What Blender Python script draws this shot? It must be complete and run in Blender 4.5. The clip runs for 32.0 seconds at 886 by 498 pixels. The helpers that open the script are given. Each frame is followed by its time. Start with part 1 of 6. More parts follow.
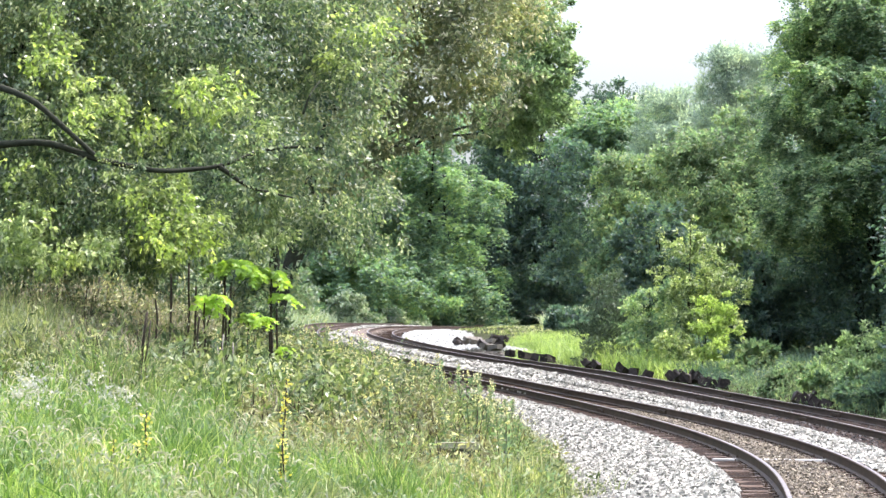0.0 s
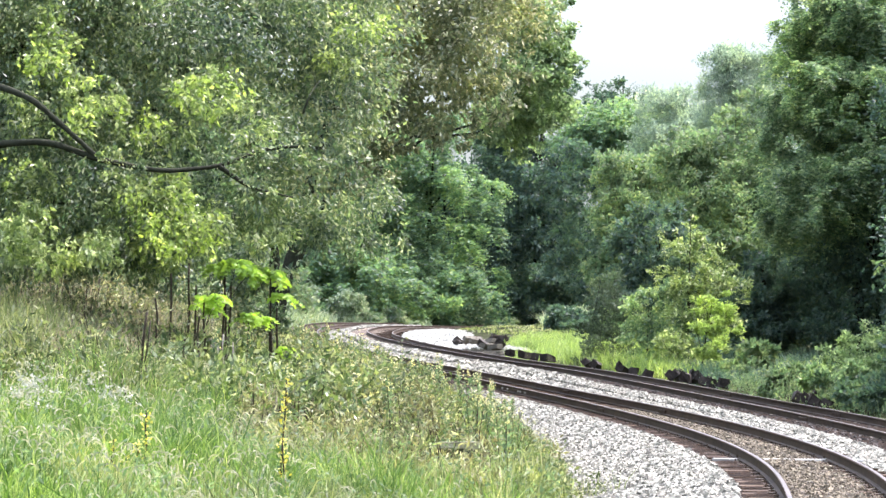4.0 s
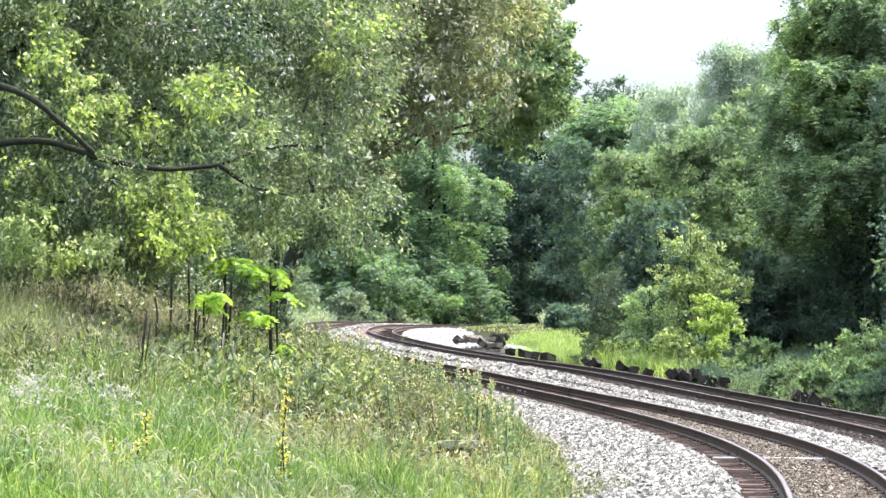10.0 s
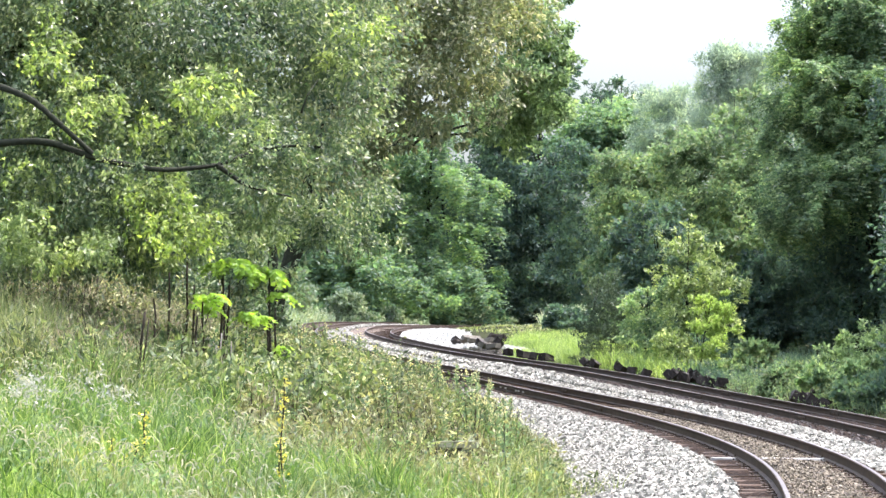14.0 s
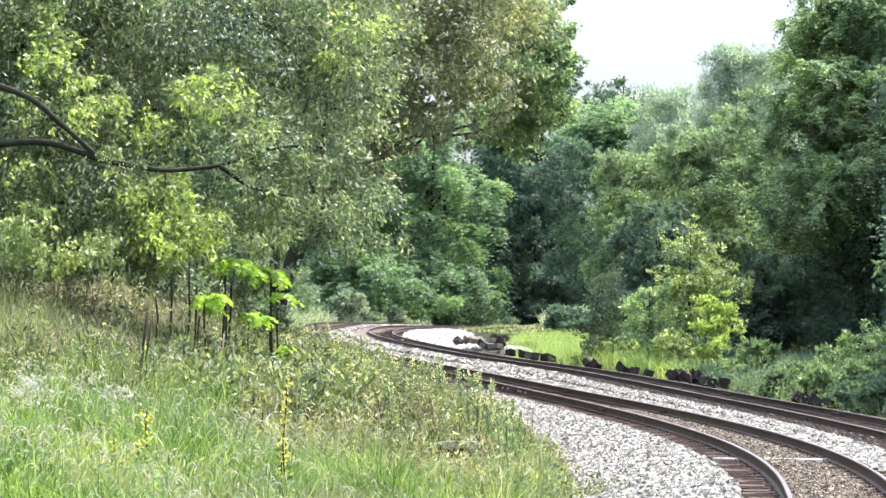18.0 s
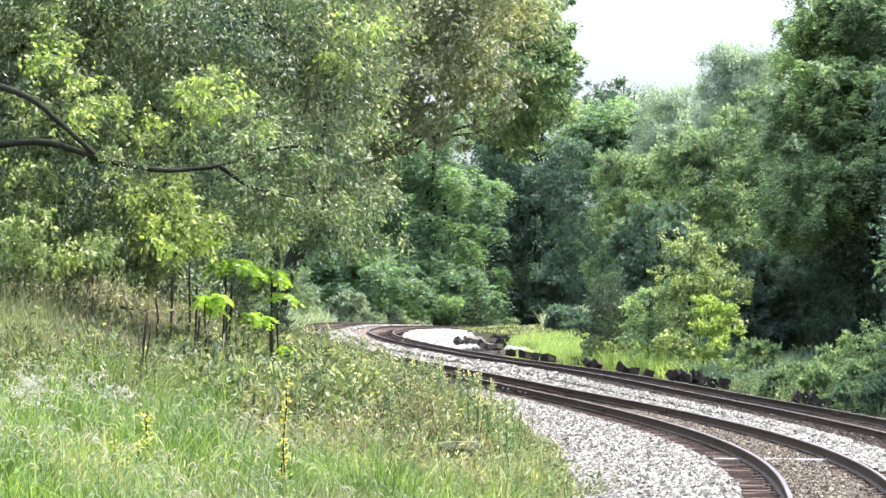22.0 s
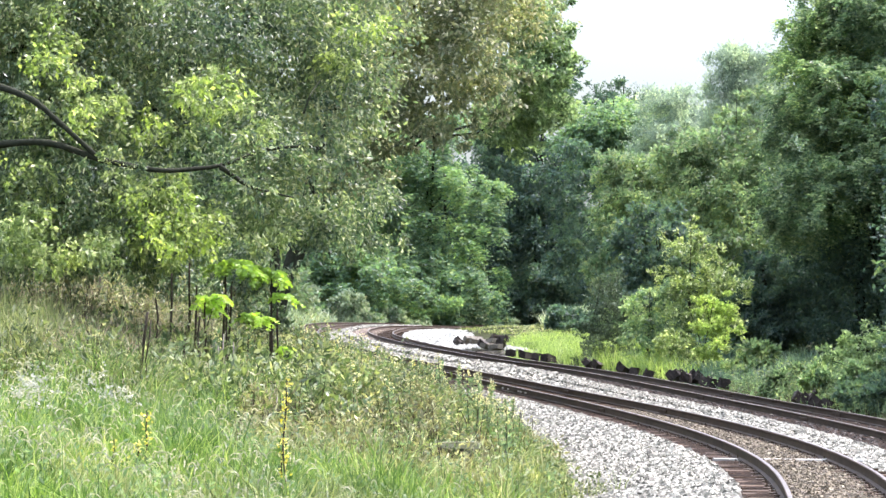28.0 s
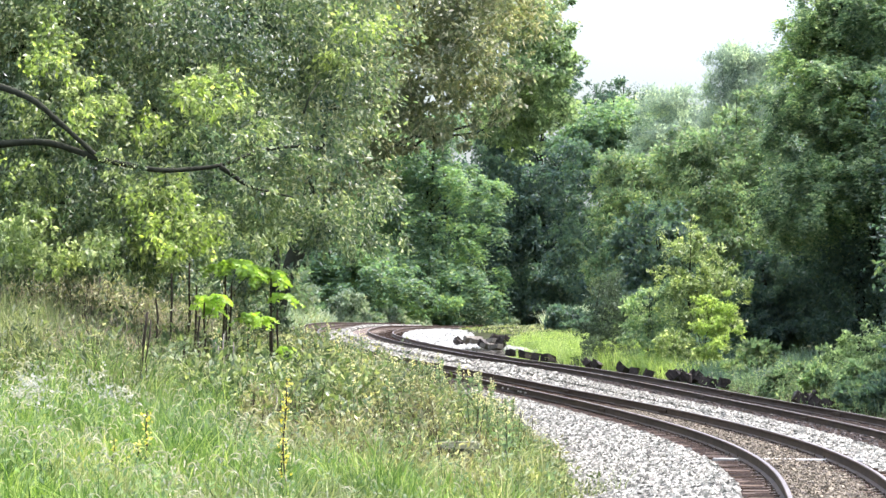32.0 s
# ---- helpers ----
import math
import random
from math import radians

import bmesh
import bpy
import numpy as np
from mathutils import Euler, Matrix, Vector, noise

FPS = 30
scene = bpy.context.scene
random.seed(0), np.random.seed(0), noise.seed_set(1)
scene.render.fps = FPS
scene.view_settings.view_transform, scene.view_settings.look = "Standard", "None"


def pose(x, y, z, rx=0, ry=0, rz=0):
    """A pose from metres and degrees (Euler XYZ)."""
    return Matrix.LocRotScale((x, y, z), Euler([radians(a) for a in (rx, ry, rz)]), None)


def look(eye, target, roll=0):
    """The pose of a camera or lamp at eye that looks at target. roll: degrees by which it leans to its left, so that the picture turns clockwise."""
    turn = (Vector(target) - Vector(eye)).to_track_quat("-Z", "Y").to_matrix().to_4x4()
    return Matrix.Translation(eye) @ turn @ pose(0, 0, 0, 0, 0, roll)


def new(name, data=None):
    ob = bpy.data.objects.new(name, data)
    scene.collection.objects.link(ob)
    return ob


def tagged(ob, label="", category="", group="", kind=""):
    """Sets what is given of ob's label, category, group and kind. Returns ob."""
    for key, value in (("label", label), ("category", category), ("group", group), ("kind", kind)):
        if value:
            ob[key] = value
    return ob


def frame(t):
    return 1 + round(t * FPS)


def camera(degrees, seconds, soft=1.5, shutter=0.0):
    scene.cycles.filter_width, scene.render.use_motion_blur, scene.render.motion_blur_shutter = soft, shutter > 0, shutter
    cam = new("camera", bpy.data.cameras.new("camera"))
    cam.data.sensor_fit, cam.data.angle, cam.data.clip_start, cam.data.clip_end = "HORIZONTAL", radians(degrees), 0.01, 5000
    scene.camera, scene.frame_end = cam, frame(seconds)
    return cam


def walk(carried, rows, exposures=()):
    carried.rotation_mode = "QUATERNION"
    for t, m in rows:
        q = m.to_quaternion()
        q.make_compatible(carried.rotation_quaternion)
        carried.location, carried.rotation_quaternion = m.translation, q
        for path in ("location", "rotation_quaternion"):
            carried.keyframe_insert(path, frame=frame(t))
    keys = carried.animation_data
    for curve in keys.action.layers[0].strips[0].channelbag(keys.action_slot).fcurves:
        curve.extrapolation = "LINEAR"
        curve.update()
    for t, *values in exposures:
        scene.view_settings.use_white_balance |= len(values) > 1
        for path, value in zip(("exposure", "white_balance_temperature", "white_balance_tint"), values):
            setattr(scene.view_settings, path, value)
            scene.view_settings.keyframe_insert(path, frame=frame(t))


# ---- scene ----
EYE_Z = 2.338
cam = camera(17.82, 32.0, soft=1.5)
TILT = 91.4056


def sway(rows, rest):
    """Rows of (seconds, degrees up, degrees left) about a resting pose."""
    return [(t, rest(up, left)) for t, up, left in rows]


# a tripod that is nudged and settles again
walk(cam, sway((
    (0, 0.0126, -0.0149), (0.5, 0.0149, -0.0149), (1, 0.0172, -0.0172), (1.5, 0.0149, -0.0126), (2, 0.0172, -0.0149), (2.5, 0.0103, -0.0149),
    (3, 0.0069, -0.0149), (3.5, 0.0046, -0.0149), (5.5, 0.0046, -0.0149), (6, 0.0126, -0.0172), (6.5, 0.0206, -0.0149), (7, 0.0080, -0.0149),
    (7.5, -0.0103, -0.0149), (8, -0.0447, -0.0149), (8.5, -0.0676, -0.0149), (9, 0.0046, -0.0149), (9.5, 0.0046, 0.0000), (10, -0.0195, -0.0126),
    (10.5, -0.0401, -0.0149), (11, -0.0298, -0.0218), (11.5, 0.0103, -0.0195), (12, 0.0229, -0.0172), (12.5, 0.0229, -0.0149), (13, 0.0046, -0.0149),
    (13.5, -0.0069, -0.0172), (14, -0.0103, -0.0504), (14.5, 0.0046, -0.0504), (16.5, 0.0000, 0.0023), (17, 0.0000, 0.0000), (17.5, -0.0069, -0.0080),
    (18, -0.0023, -0.0069), (18.5, 0.0000, -0.0046), (19, 0.0000, -0.0046), (19.5, -0.0023, -0.0023), (20, 0.0000, 0.0000), (20.5, 0.0000, 0.0000),
    (21, 0.0023, -0.0023), (21.5, 0.0000, -0.0023), (22, 0.0023, -0.0023), (22.5, 0.0023, -0.0023), (23, -0.0023, -0.0023), (23.5, 0.0046, -0.0023),
    (24, 0.0000, -0.0046), (24.5, 0.0000, -0.0069), (25, 0.0000, -0.0046), (25.5, 0.0000, 0.0000), (27.5, 0.0023, -0.0080), (28, 0.0046, -0.0046),
    (28.5, 0.0046, -0.0023), (29, 0.0000, -0.0080), (29.5, 0.0000, -0.0080), (30, 0.0023, -0.0046), (30.5, 0.0023, -0.0046), (31, 0.0023, -0.0046),
    (31.5, 0.0023, -0.0023), (32, 0.0023, -0.0046)
), lambda up, left: pose(0, 0, EYE_Z, TILT + up, 0, left)), ((0, 1.38, 6250, 21), (32, 1.38, 6250, 21)))

# ---- light ----
SUN_WAY = Vector((0.52, 0.55, 1.05)).normalized()
world = bpy.data.worlds.new("sky")
scene.world = world
world.use_nodes = True
wn, wl = world.node_tree.nodes, world.node_tree.links
wn.clear()
sky = wn.new("ShaderNodeTexSky")
sky.sky_type, sky.sun_disc = "NISHITA", False
sky.sun_elevation = math.asin(SUN_WAY.z)
sky.sun_rotation = math.atan2(SUN_WAY.x, SUN_WAY.y)
sky.air_density, sky.dust_density, sky.ozone_density = 1.2, 2.5, 1.0
# thin bright cloud veil over the blue
wtc = wn.new("ShaderNodeTexCoord")
wnoise = wn.new("ShaderNodeTexNoise")
wnoise.inputs["Scale"].default_value, wnoise.inputs["Detail"].default_value = 3.0, 7.0
wmap = wn.new("ShaderNodeMapping")
wmap.inputs["Scale"].default_value = (1.0, 1.0, 2.6)
wl.new(wtc.outputs["Generated"], wmap.inputs["Vector"])
wl.new(wmap.outputs["Vector"], wnoise.inputs["Vector"])
wramp = wn.new("ShaderNodeValToRGB")
wramp.color_ramp.elements[0].position, wramp.color_ramp.elements[1].position = 0.30, 0.66
wl.new(wnoise.outputs["Fac"], wramp.inputs["Fac"])
wmix = wn.new("ShaderNodeMix")
wmix.data_type = "RGBA"
wmix.inputs["B"].default_value = (5.4, 6.1, 6.4, 1)
wscale = wn.new("ShaderNodeMath")
wscale.operation = "MULTIPLY"
wscale.inputs[1].default_value = 0.75
wl.new(wramp.outputs["Color"], wscale.inputs[0])
wl.new(wscale.outputs[0], wmix.inputs["Factor"])
wl.new(sky.outputs["Color"], wmix.inputs["A"])
wbg = wn.new("ShaderNodeBackground")
wbg.inputs["Strength"].default_value = 0.2
wout = wn.new("ShaderNodeOutputWorld")
# the veil is thin and dull low down and brightest overhead
wsep = wn.new("ShaderNodeSeparateXYZ")
wl.new(wtc.outputs["Generated"], wsep.inputs["Vector"])
wfade = wn.new("ShaderNodeValToRGB")
wfade.color_ramp.elements[0].position, wfade.color_ramp.elements[1].position = 0.05, 0.75
wfade.color_ramp.elements[0].color, wfade.color_ramp.elements[1].color = (0.262, 0.288, 0.302, 1), (1.75, 1.73, 1.68, 1)
wl.new(wsep.outputs["Z"], wfade.inputs["Fac"])
wdim = wn.new("ShaderNodeMix")
wdim.data_type, wdim.blend_type = "RGBA", "MULTIPLY"
wdim.inputs["Factor"].default_value = 1.0
wl.new(wmix.outputs["Result"], wdim.inputs["A"])
wl.new(wfade.outputs["Color"], wdim.inputs["B"])
wl.new(wdim.outputs["Result"], wbg.inputs["Color"])
wl.new(wbg.outputs["Background"], wout.inputs["Surface"])

sun_data = bpy.data.lights.new("sun", "SUN")
sun_data.energy, sun_data.angle, sun_data.color = 4.35, radians(0.6), (1.0, 0.95, 0.91)
sun = new("sun", sun_data)
sun.matrix_world = look(SUN_WAY * 300, (0, 60, 0))

# ---- materials ----
def nodes_of(name):
    mat = bpy.data.materials.new(name)
    mat.use_nodes = True
    nt = mat.node_tree
    return mat, nt, nt.nodes["Principled BSDF"], nt.nodes["Material Output"]


def ramp(nt, fac, stops):
    node = nt.nodes.new("ShaderNodeValToRGB")
    els = node.color_ramp.elements
    while len(els) < len(stops):
        els.new(0.5)
    for el, (pos, col) in zip(els, stops):
        el.position, el.color = pos, (*col, 1)
    nt.links.new(fac, node.inputs["Fac"])
    return node.outputs["Color"]


def place(nt, scale=1.0):
    geo = nt.nodes.new("ShaderNodeNewGeometry")
    m = nt.nodes.new("ShaderNodeMapping")
    m.inputs["Scale"].default_value = (scale, scale, scale)
    nt.links.new(geo.outputs["Position"], m.inputs["Vector"])
    return m.outputs["Vector"]


def grain(nt, vec, scale, detail=4.0, rough=0.6):
    n = nt.nodes.new("ShaderNodeTexNoise")
    n.inputs["Scale"].default_value, n.inputs["Detail"].default_value = scale, detail
    n.inputs["Roughness"].default_value = rough
    nt.links.new(vec, n.inputs["Vector"])
    return n.outputs["Fac"]


def mixed(nt, a, b, fac, mode="MIX"):
    m = nt.nodes.new("ShaderNodeMix")
    m.data_type, m.blend_type = "RGBA", mode
    for key, val in (("A", a), ("B", b)):
        if isinstance(val, tuple):
            m.inputs[key].default_value = (*val, 1)
        else:
            nt.links.new(val, m.inputs[key])
    if isinstance(fac, float):
        m.inputs["Factor"].default_value = fac
    else:
        nt.links.new(fac, m.inputs["Factor"])
    return m.outputs["Result"]


def bumped(nt, bsdf, height, strength, distance):
    b = nt.nodes.new("ShaderNodeBump")
    b.inputs["Strength"].default_value, b.inputs["Distance"].default_value = strength, distance
    nt.links.new(height, b.inputs["Height"])
    nt.links.new(b.outputs["Normal"], bsdf.inputs["Normal"])


def leaf_material(name, stops, glow, through_part=0.48, rough=0.5, patch=0.35, spec=0.35, deep=(0.50, 0.55, 0.55)):
    """Leaf: gloss on top and light let through, each leaf of its own shade, in patches."""
    mat, nt, bsdf, out = nodes_of(name)
    geo = nt.nodes.new("ShaderNodeNewGeometry")
    col = ramp(nt, geo.outputs["Random Per Island"], stops)
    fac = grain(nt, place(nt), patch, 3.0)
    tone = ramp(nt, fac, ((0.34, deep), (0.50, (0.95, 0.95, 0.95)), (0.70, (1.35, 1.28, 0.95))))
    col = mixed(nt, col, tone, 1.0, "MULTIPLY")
    nt.links.new(col, bsdf.inputs["Base Color"])
    bsdf.inputs["Roughness"].default_value = rough
    bsdf.inputs["Specular IOR Level"].default_value = spec
    tr = nt.nodes.new("ShaderNodeBsdfTranslucent")
    nt.links.new(mixed(nt, col, glow, 1.0, "MULTIPLY"), tr.inputs["Color"])
    mix = nt.nodes.new("ShaderNodeMixShader")
    mix.inputs["Fac"].default_value = through_part
    nt.links.new(bsdf.outputs["BSDF"], mix.inputs[1])
    nt.links.new(tr.outputs["BSDF"], mix.inputs[2])
    nt.links.new(mix.outputs["Shader"], out.inputs["Surface"])
    return mat


GLOW = (1.65, 1.82, 1.38)
# The deep tone paints shaded gaps of the crown as blue-dark leaf patches.
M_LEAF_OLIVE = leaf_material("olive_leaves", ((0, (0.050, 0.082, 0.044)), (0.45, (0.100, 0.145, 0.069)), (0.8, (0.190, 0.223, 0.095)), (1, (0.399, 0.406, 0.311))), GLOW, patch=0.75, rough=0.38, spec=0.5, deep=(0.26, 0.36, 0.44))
M_LEAF_TALL = leaf_material("feathered_leaves", ((0, (0.081, 0.140, 0.076)), (0.6, (0.171, 0.248, 0.122)), (1, (0.360, 0.412, 0.209))), GLOW, patch=0.4, rough=0.42, spec=0.45)
M_LEAF_TAN = leaf_material("browning_leaves", ((0, (0.090, 0.117, 0.062)), (0.5, (0.162, 0.184, 0.092)), (0.85, (0.253, 0.243, 0.134)), (1, (0.527, 0.487, 0.379))), GLOW, patch=0.4, rough=0.4, spec=0.5)
# Part of the blue stands for haze over the distant trees.
M_LEAF_BLUE = leaf_material("cool_green_leaves", ((0, (0.095, 0.160, 0.111)), (0.6, (0.177, 0.276, 0.176)), (1, (0.250, 0.311, 0.156))), (1.4, 1.6, 0.8), patch=0.25)
# Dark for shade and bluish for haze, both held in the leaf colour.
M_LEAF_DARK = leaf_material("shade_tinted_leaves", ((0, (0.051, 0.090, 0.088)), (0.7, (0.103, 0.163, 0.133)), (1, (0.107, 0.140, 0.086))), (1.3, 1.5, 0.8), patch=0.25)
M_LEAF_MID = leaf_material("mid_green_leaves", ((0.0, (0.073, 0.120, 0.062)), (0.6, (0.139, 0.203, 0.099)), (1.0, (0.188, 0.215, 0.103))), GLOW, patch=0.4)
M_LEAF_GREY = leaf_material("silver_leaves", ((0, (0.196, 0.263, 0.220)), (0.6, (0.331, 0.407, 0.340)), (1, (0.450, 0.515, 0.391))), (1.2, 1.3, 0.9), patch=0.4)
M_LEAF_LIME = leaf_material("lime_leaves", ((0.0, (0.175, 0.244, 0.060)), (0.6, (0.296, 0.386, 0.090)), (1.0, (0.444, 0.515, 0.168))), GLOW, patch=0.8, rough=0.4, spec=0.5)
M_LEAF_VIVID = leaf_material("bright_sapling_leaves", ((0, (0.155, 0.276, 0.055)), (0.5, (0.259, 0.404, 0.085)), (0.9, (0.342, 0.457, 0.129)), (1, (0.497, 0.573, 0.277))), (1.7, 1.75, 0.7), 0.45, patch=1.5)
M_GRASS = leaf_material("green_grass", ((0, (0.031, 0.074, 0.015)), (0.4, (0.092, 0.170, 0.037)), (0.8, (0.177, 0.259, 0.066)), (1, (0.388, 0.443, 0.182))), (1.4, 1.5, 0.95), 0.4, 0.5, 0.6)
M_GRASS_PALE = leaf_material("yellow_green_grass", ((0, (0.065, 0.090, 0.034)), (0.4, (0.172, 0.216, 0.076)), (0.8, (0.287, 0.313, 0.138)), (1, (0.445, 0.433, 0.277))), (1.35, 1.4, 0.9), 0.4, 0.5, 0.6)
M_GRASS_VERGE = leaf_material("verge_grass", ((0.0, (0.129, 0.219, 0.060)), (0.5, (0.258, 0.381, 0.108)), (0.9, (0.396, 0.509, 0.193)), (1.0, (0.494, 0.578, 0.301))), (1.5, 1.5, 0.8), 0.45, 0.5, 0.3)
M_GRASS_DRY = leaf_material("dry_grass", ((0, (0.154, 0.143, 0.090)), (0.5, (0.266, 0.242, 0.162)), (0.85, (0.378, 0.313, 0.253)), (1, (0.430, 0.383, 0.278))), (1.2, 1.15, 0.9), 0.35, 0.6, 0.6)
M_SEED = leaf_material("pale_seed_heads", ((0, (0.282, 0.287, 0.174)), (1, (0.436, 0.431, 0.304))), (1.1, 1.1, 0.9), 0.4, patch=2.0)
M_WEED = leaf_material("weed_leaves", ((0, (0.048, 0.075, 0.032)), (0.5, (0.108, 0.138, 0.056)), (0.85, (0.192, 0.213, 0.096)), (1, (0.416, 0.411, 0.272))), (1.45, 1.5, 0.9), 0.4, patch=1.0)
M_WEED_GREY = leaf_material("grey_green_weeds", ((0.0, (0.151, 0.222, 0.127)), (0.6, (0.256, 0.333, 0.200)), (1.0, (0.405, 0.443, 0.343))), (1.3, 1.3, 0.9), 0.35, patch=0.3)
M_PETAL_YELLOW = leaf_material("yellow_petals", ((0.0, (0.50, 0.47, 0.06)), (1.0, (0.66, 0.64, 0.20))), (1.2, 1.1, 0.6), 0.35, patch=3.0)
# Lighter, yellower leaves: sunlight is part of this colour.
M_LEAF_SUN = leaf_material("sun_tinted_leaves", ((0.0, (0.094, 0.138, 0.053)), (0.5, (0.204, 0.259, 0.089)), (0.85, (0.330, 0.374, 0.158)), (1.0, (0.528, 0.550, 0.347))), GLOW, patch=0.9, rough=0.4, spec=0.5)
# Brighter green: light coming through the leaves is part of this colour.
M_LEAF_SPRAY = leaf_material("backlight_tinted_leaves", ((0.0, (0.120, 0.180, 0.057)), (0.5, (0.240, 0.324, 0.086)), (0.9, (0.384, 0.456, 0.149)), (1.0, (0.576, 0.600, 0.322))), (1.6, 1.7, 1.0), patch=1.2, rough=0.4, spec=0.5)
M_LEAF_MINT = leaf_material("pale_green_bush_leaves", ((0.0, (0.11, 0.17, 0.08)), (0.6, (0.21, 0.30, 0.14)), (1.0, (0.36, 0.44, 0.24))), (1.4, 1.5, 1.1), patch=1.0)
M_LEAF_DULL = leaf_material("dull_brown_green_leaves", ((0, (0.040, 0.066, 0.035)), (0.6, (0.078, 0.118, 0.062)), (1, (0.137, 0.195, 0.101))), (1.1, 1.1, 0.9), 0.3, patch=0.6)
M_WEED_YELLOW = leaf_material("yellowing_weed_leaves", ((0, (0.044, 0.076, 0.033)), (0.45, (0.109, 0.160, 0.063)), (0.85, (0.250, 0.305, 0.145)), (1, (0.480, 0.520, 0.370))), (1.5, 1.5, 0.8), 0.42, patch=1.2)
M_WEED_BROWN = leaf_material("browned_weed_leaves", ((0, (0.100, 0.096, 0.051)), (0.5, (0.207, 0.203, 0.099)), (0.85, (0.319, 0.319, 0.155)), (1, (0.591, 0.599, 0.354))), (1.2, 1.2, 0.8), 0.35, patch=1.0)
M_PETAL_CREAM = leaf_material("cream_petals", ((0.0, (0.46, 0.44, 0.20)), (1.0, (0.62, 0.60, 0.36))), (1.1, 1.1, 0.7), 0.35, patch=3.0)
M_PETAL_WHITE = leaf_material("white_petals", ((0, (0.334, 0.341, 0.269)), (1, (0.486, 0.486, 0.403))), (1.0, 1.0, 0.95), 0.3, patch=3.0)


def rough_material(name, stops, scale, rough=0.85, bump=0.5, dist=0.02, metal=0.0, spec=0.3, random_mix=0.0):
    mat, nt, bsdf, out = nodes_of(name)
    vec = place(nt)
    fine = grain(nt, vec, scale, 6.0, 0.65)
    broad = grain(nt, vec, scale * 0.11, 3.0)
    col = ramp(nt, fine, stops)
    col = mixed(nt, col, ramp(nt, broad, ((0.3, (0.62, 0.60, 0.58)), (0.7, (1.2, 1.2, 1.2)))), 1.0, "MULTIPLY")
    if random_mix:
        info = nt.nodes.new("ShaderNodeObjectInfo")
        col = mixed(nt, col, ramp(nt, info.outputs["Random"], ((0.0, (0.55, 0.55, 0.55)), (1.0, (1.45, 1.4, 1.35)))), random_mix, "MULTIPLY")
    nt.links.new(col, bsdf.inputs["Base Color"])
    bsdf.inputs["Roughness"].default_value, bsdf.inputs["Metallic"].default_value = rough, metal
    bsdf.inputs["Specular IOR Level"].default_value = spec
    bumped(nt, bsdf, fine, bump, dist)
    return mat


def stone_material(name, stops, cell):
    """Crushed stone: cells of varied grey with dark gaps."""
    mat, nt, bsdf, out = nodes_of(name)
    vec = place(nt)
    vor = nt.nodes.new("ShaderNodeTexVoronoi")
    vor.inputs["Scale"].default_value = 1.0 / cell
    nt.links.new(vec, vor.inputs["Vector"])
    sep = nt.nodes.new("ShaderNodeSeparateColor")
    nt.links.new(vor.outputs["Color"], sep.inputs["Color"])
    col = ramp(nt, sep.outputs["Red"], stops)
    # cell edges darken, painting the shade between stones
    gap = ramp(nt, vor.outputs["Distance"], ((0.42, (1, 1, 1)), (0.72, (0.14, 0.13, 0.12))))
    col = mixed(nt, col, gap, 1.0, "MULTIPLY")
    col = mixed(nt, col, ramp(nt, grain(nt, vec, 0.9, 4.0), ((0.3, (0.70, 0.68, 0.64)), (0.65, (1.1, 1.1, 1.1)))), 1.0, "MULTIPLY")
    nt.links.new(col, bsdf.inputs["Base Color"])
    bsdf.inputs["Roughness"].default_value = 0.95
    bsdf.inputs["Specular IOR Level"].default_value = 0.08
    inv = nt.nodes.new("ShaderNodeMath")
    inv.operation = "SUBTRACT"
    inv.inputs[0].default_value = 1.0
    nt.links.new(vor.outputs["Distance"], inv.inputs[1])
    bumped(nt, bsdf, inv.outputs[0], 0.9, cell * 0.5)
    return mat


def pebble_material(name, stops):
    mat, nt, bsdf, out = nodes_of(name)
    geo = nt.nodes.new("ShaderNodeNewGeometry")
    col = ramp(nt, geo.outputs["Random Per Island"], stops)
    col = mixed(nt, col, ramp(nt, grain(nt, place(nt), 60.0, 4.0), ((0.3, (0.75, 0.75, 0.75)), (0.7, (1.1, 1.1, 1.1)))), 1.0, "MULTIPLY")
    nt.links.new(col, bsdf.inputs["Base Color"])
    bsdf.inputs["Roughness"].default_value = 0.8
    return mat


# Near-black bed: shade between the loose white stones is in its colour.
M_STONE = stone_material("stone_gap_shade", ((0, (0.031, 0.029, 0.023)), (0.5, (0.056, 0.054, 0.044)), (1, (0.090, 0.089, 0.072))), 0.06)
M_STONE_TAN = stone_material("tan_dusty_ballast", ((0.0, (0.11, 0.088, 0.068)), (0.5, (0.18, 0.147, 0.118)), (1.0, (0.27, 0.235, 0.20))), 0.07)
M_STONE_WHITE = stone_material("fresh_limestone_bed", ((0, (0.120, 0.117, 0.102)), (0.5, (0.192, 0.186, 0.162)), (1, (0.270, 0.264, 0.234))), 0.07)
M_STONE_DIRTY = stone_material("dirty_ballast", ((0.0, (0.050, 0.038, 0.027)), (0.5, (0.096, 0.076, 0.054)), (1.0, (0.161, 0.142, 0.109))), 0.055)
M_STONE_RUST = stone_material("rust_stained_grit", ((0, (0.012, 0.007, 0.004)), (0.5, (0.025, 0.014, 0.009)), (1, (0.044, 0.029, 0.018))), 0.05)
M_PEBBLE = pebble_material("clean_ballast_stones", ((0, (0.060, 0.056, 0.044)), (0.3, (0.152, 0.145, 0.115)), (0.7, (0.276, 0.264, 0.212)), (1, (0.416, 0.403, 0.331))))
M_PEBBLE_WHITE = pebble_material("fresh_limestone", ((0, (0.240, 0.232, 0.200)), (0.5, (0.384, 0.376, 0.328)), (1, (0.496, 0.488, 0.440))))
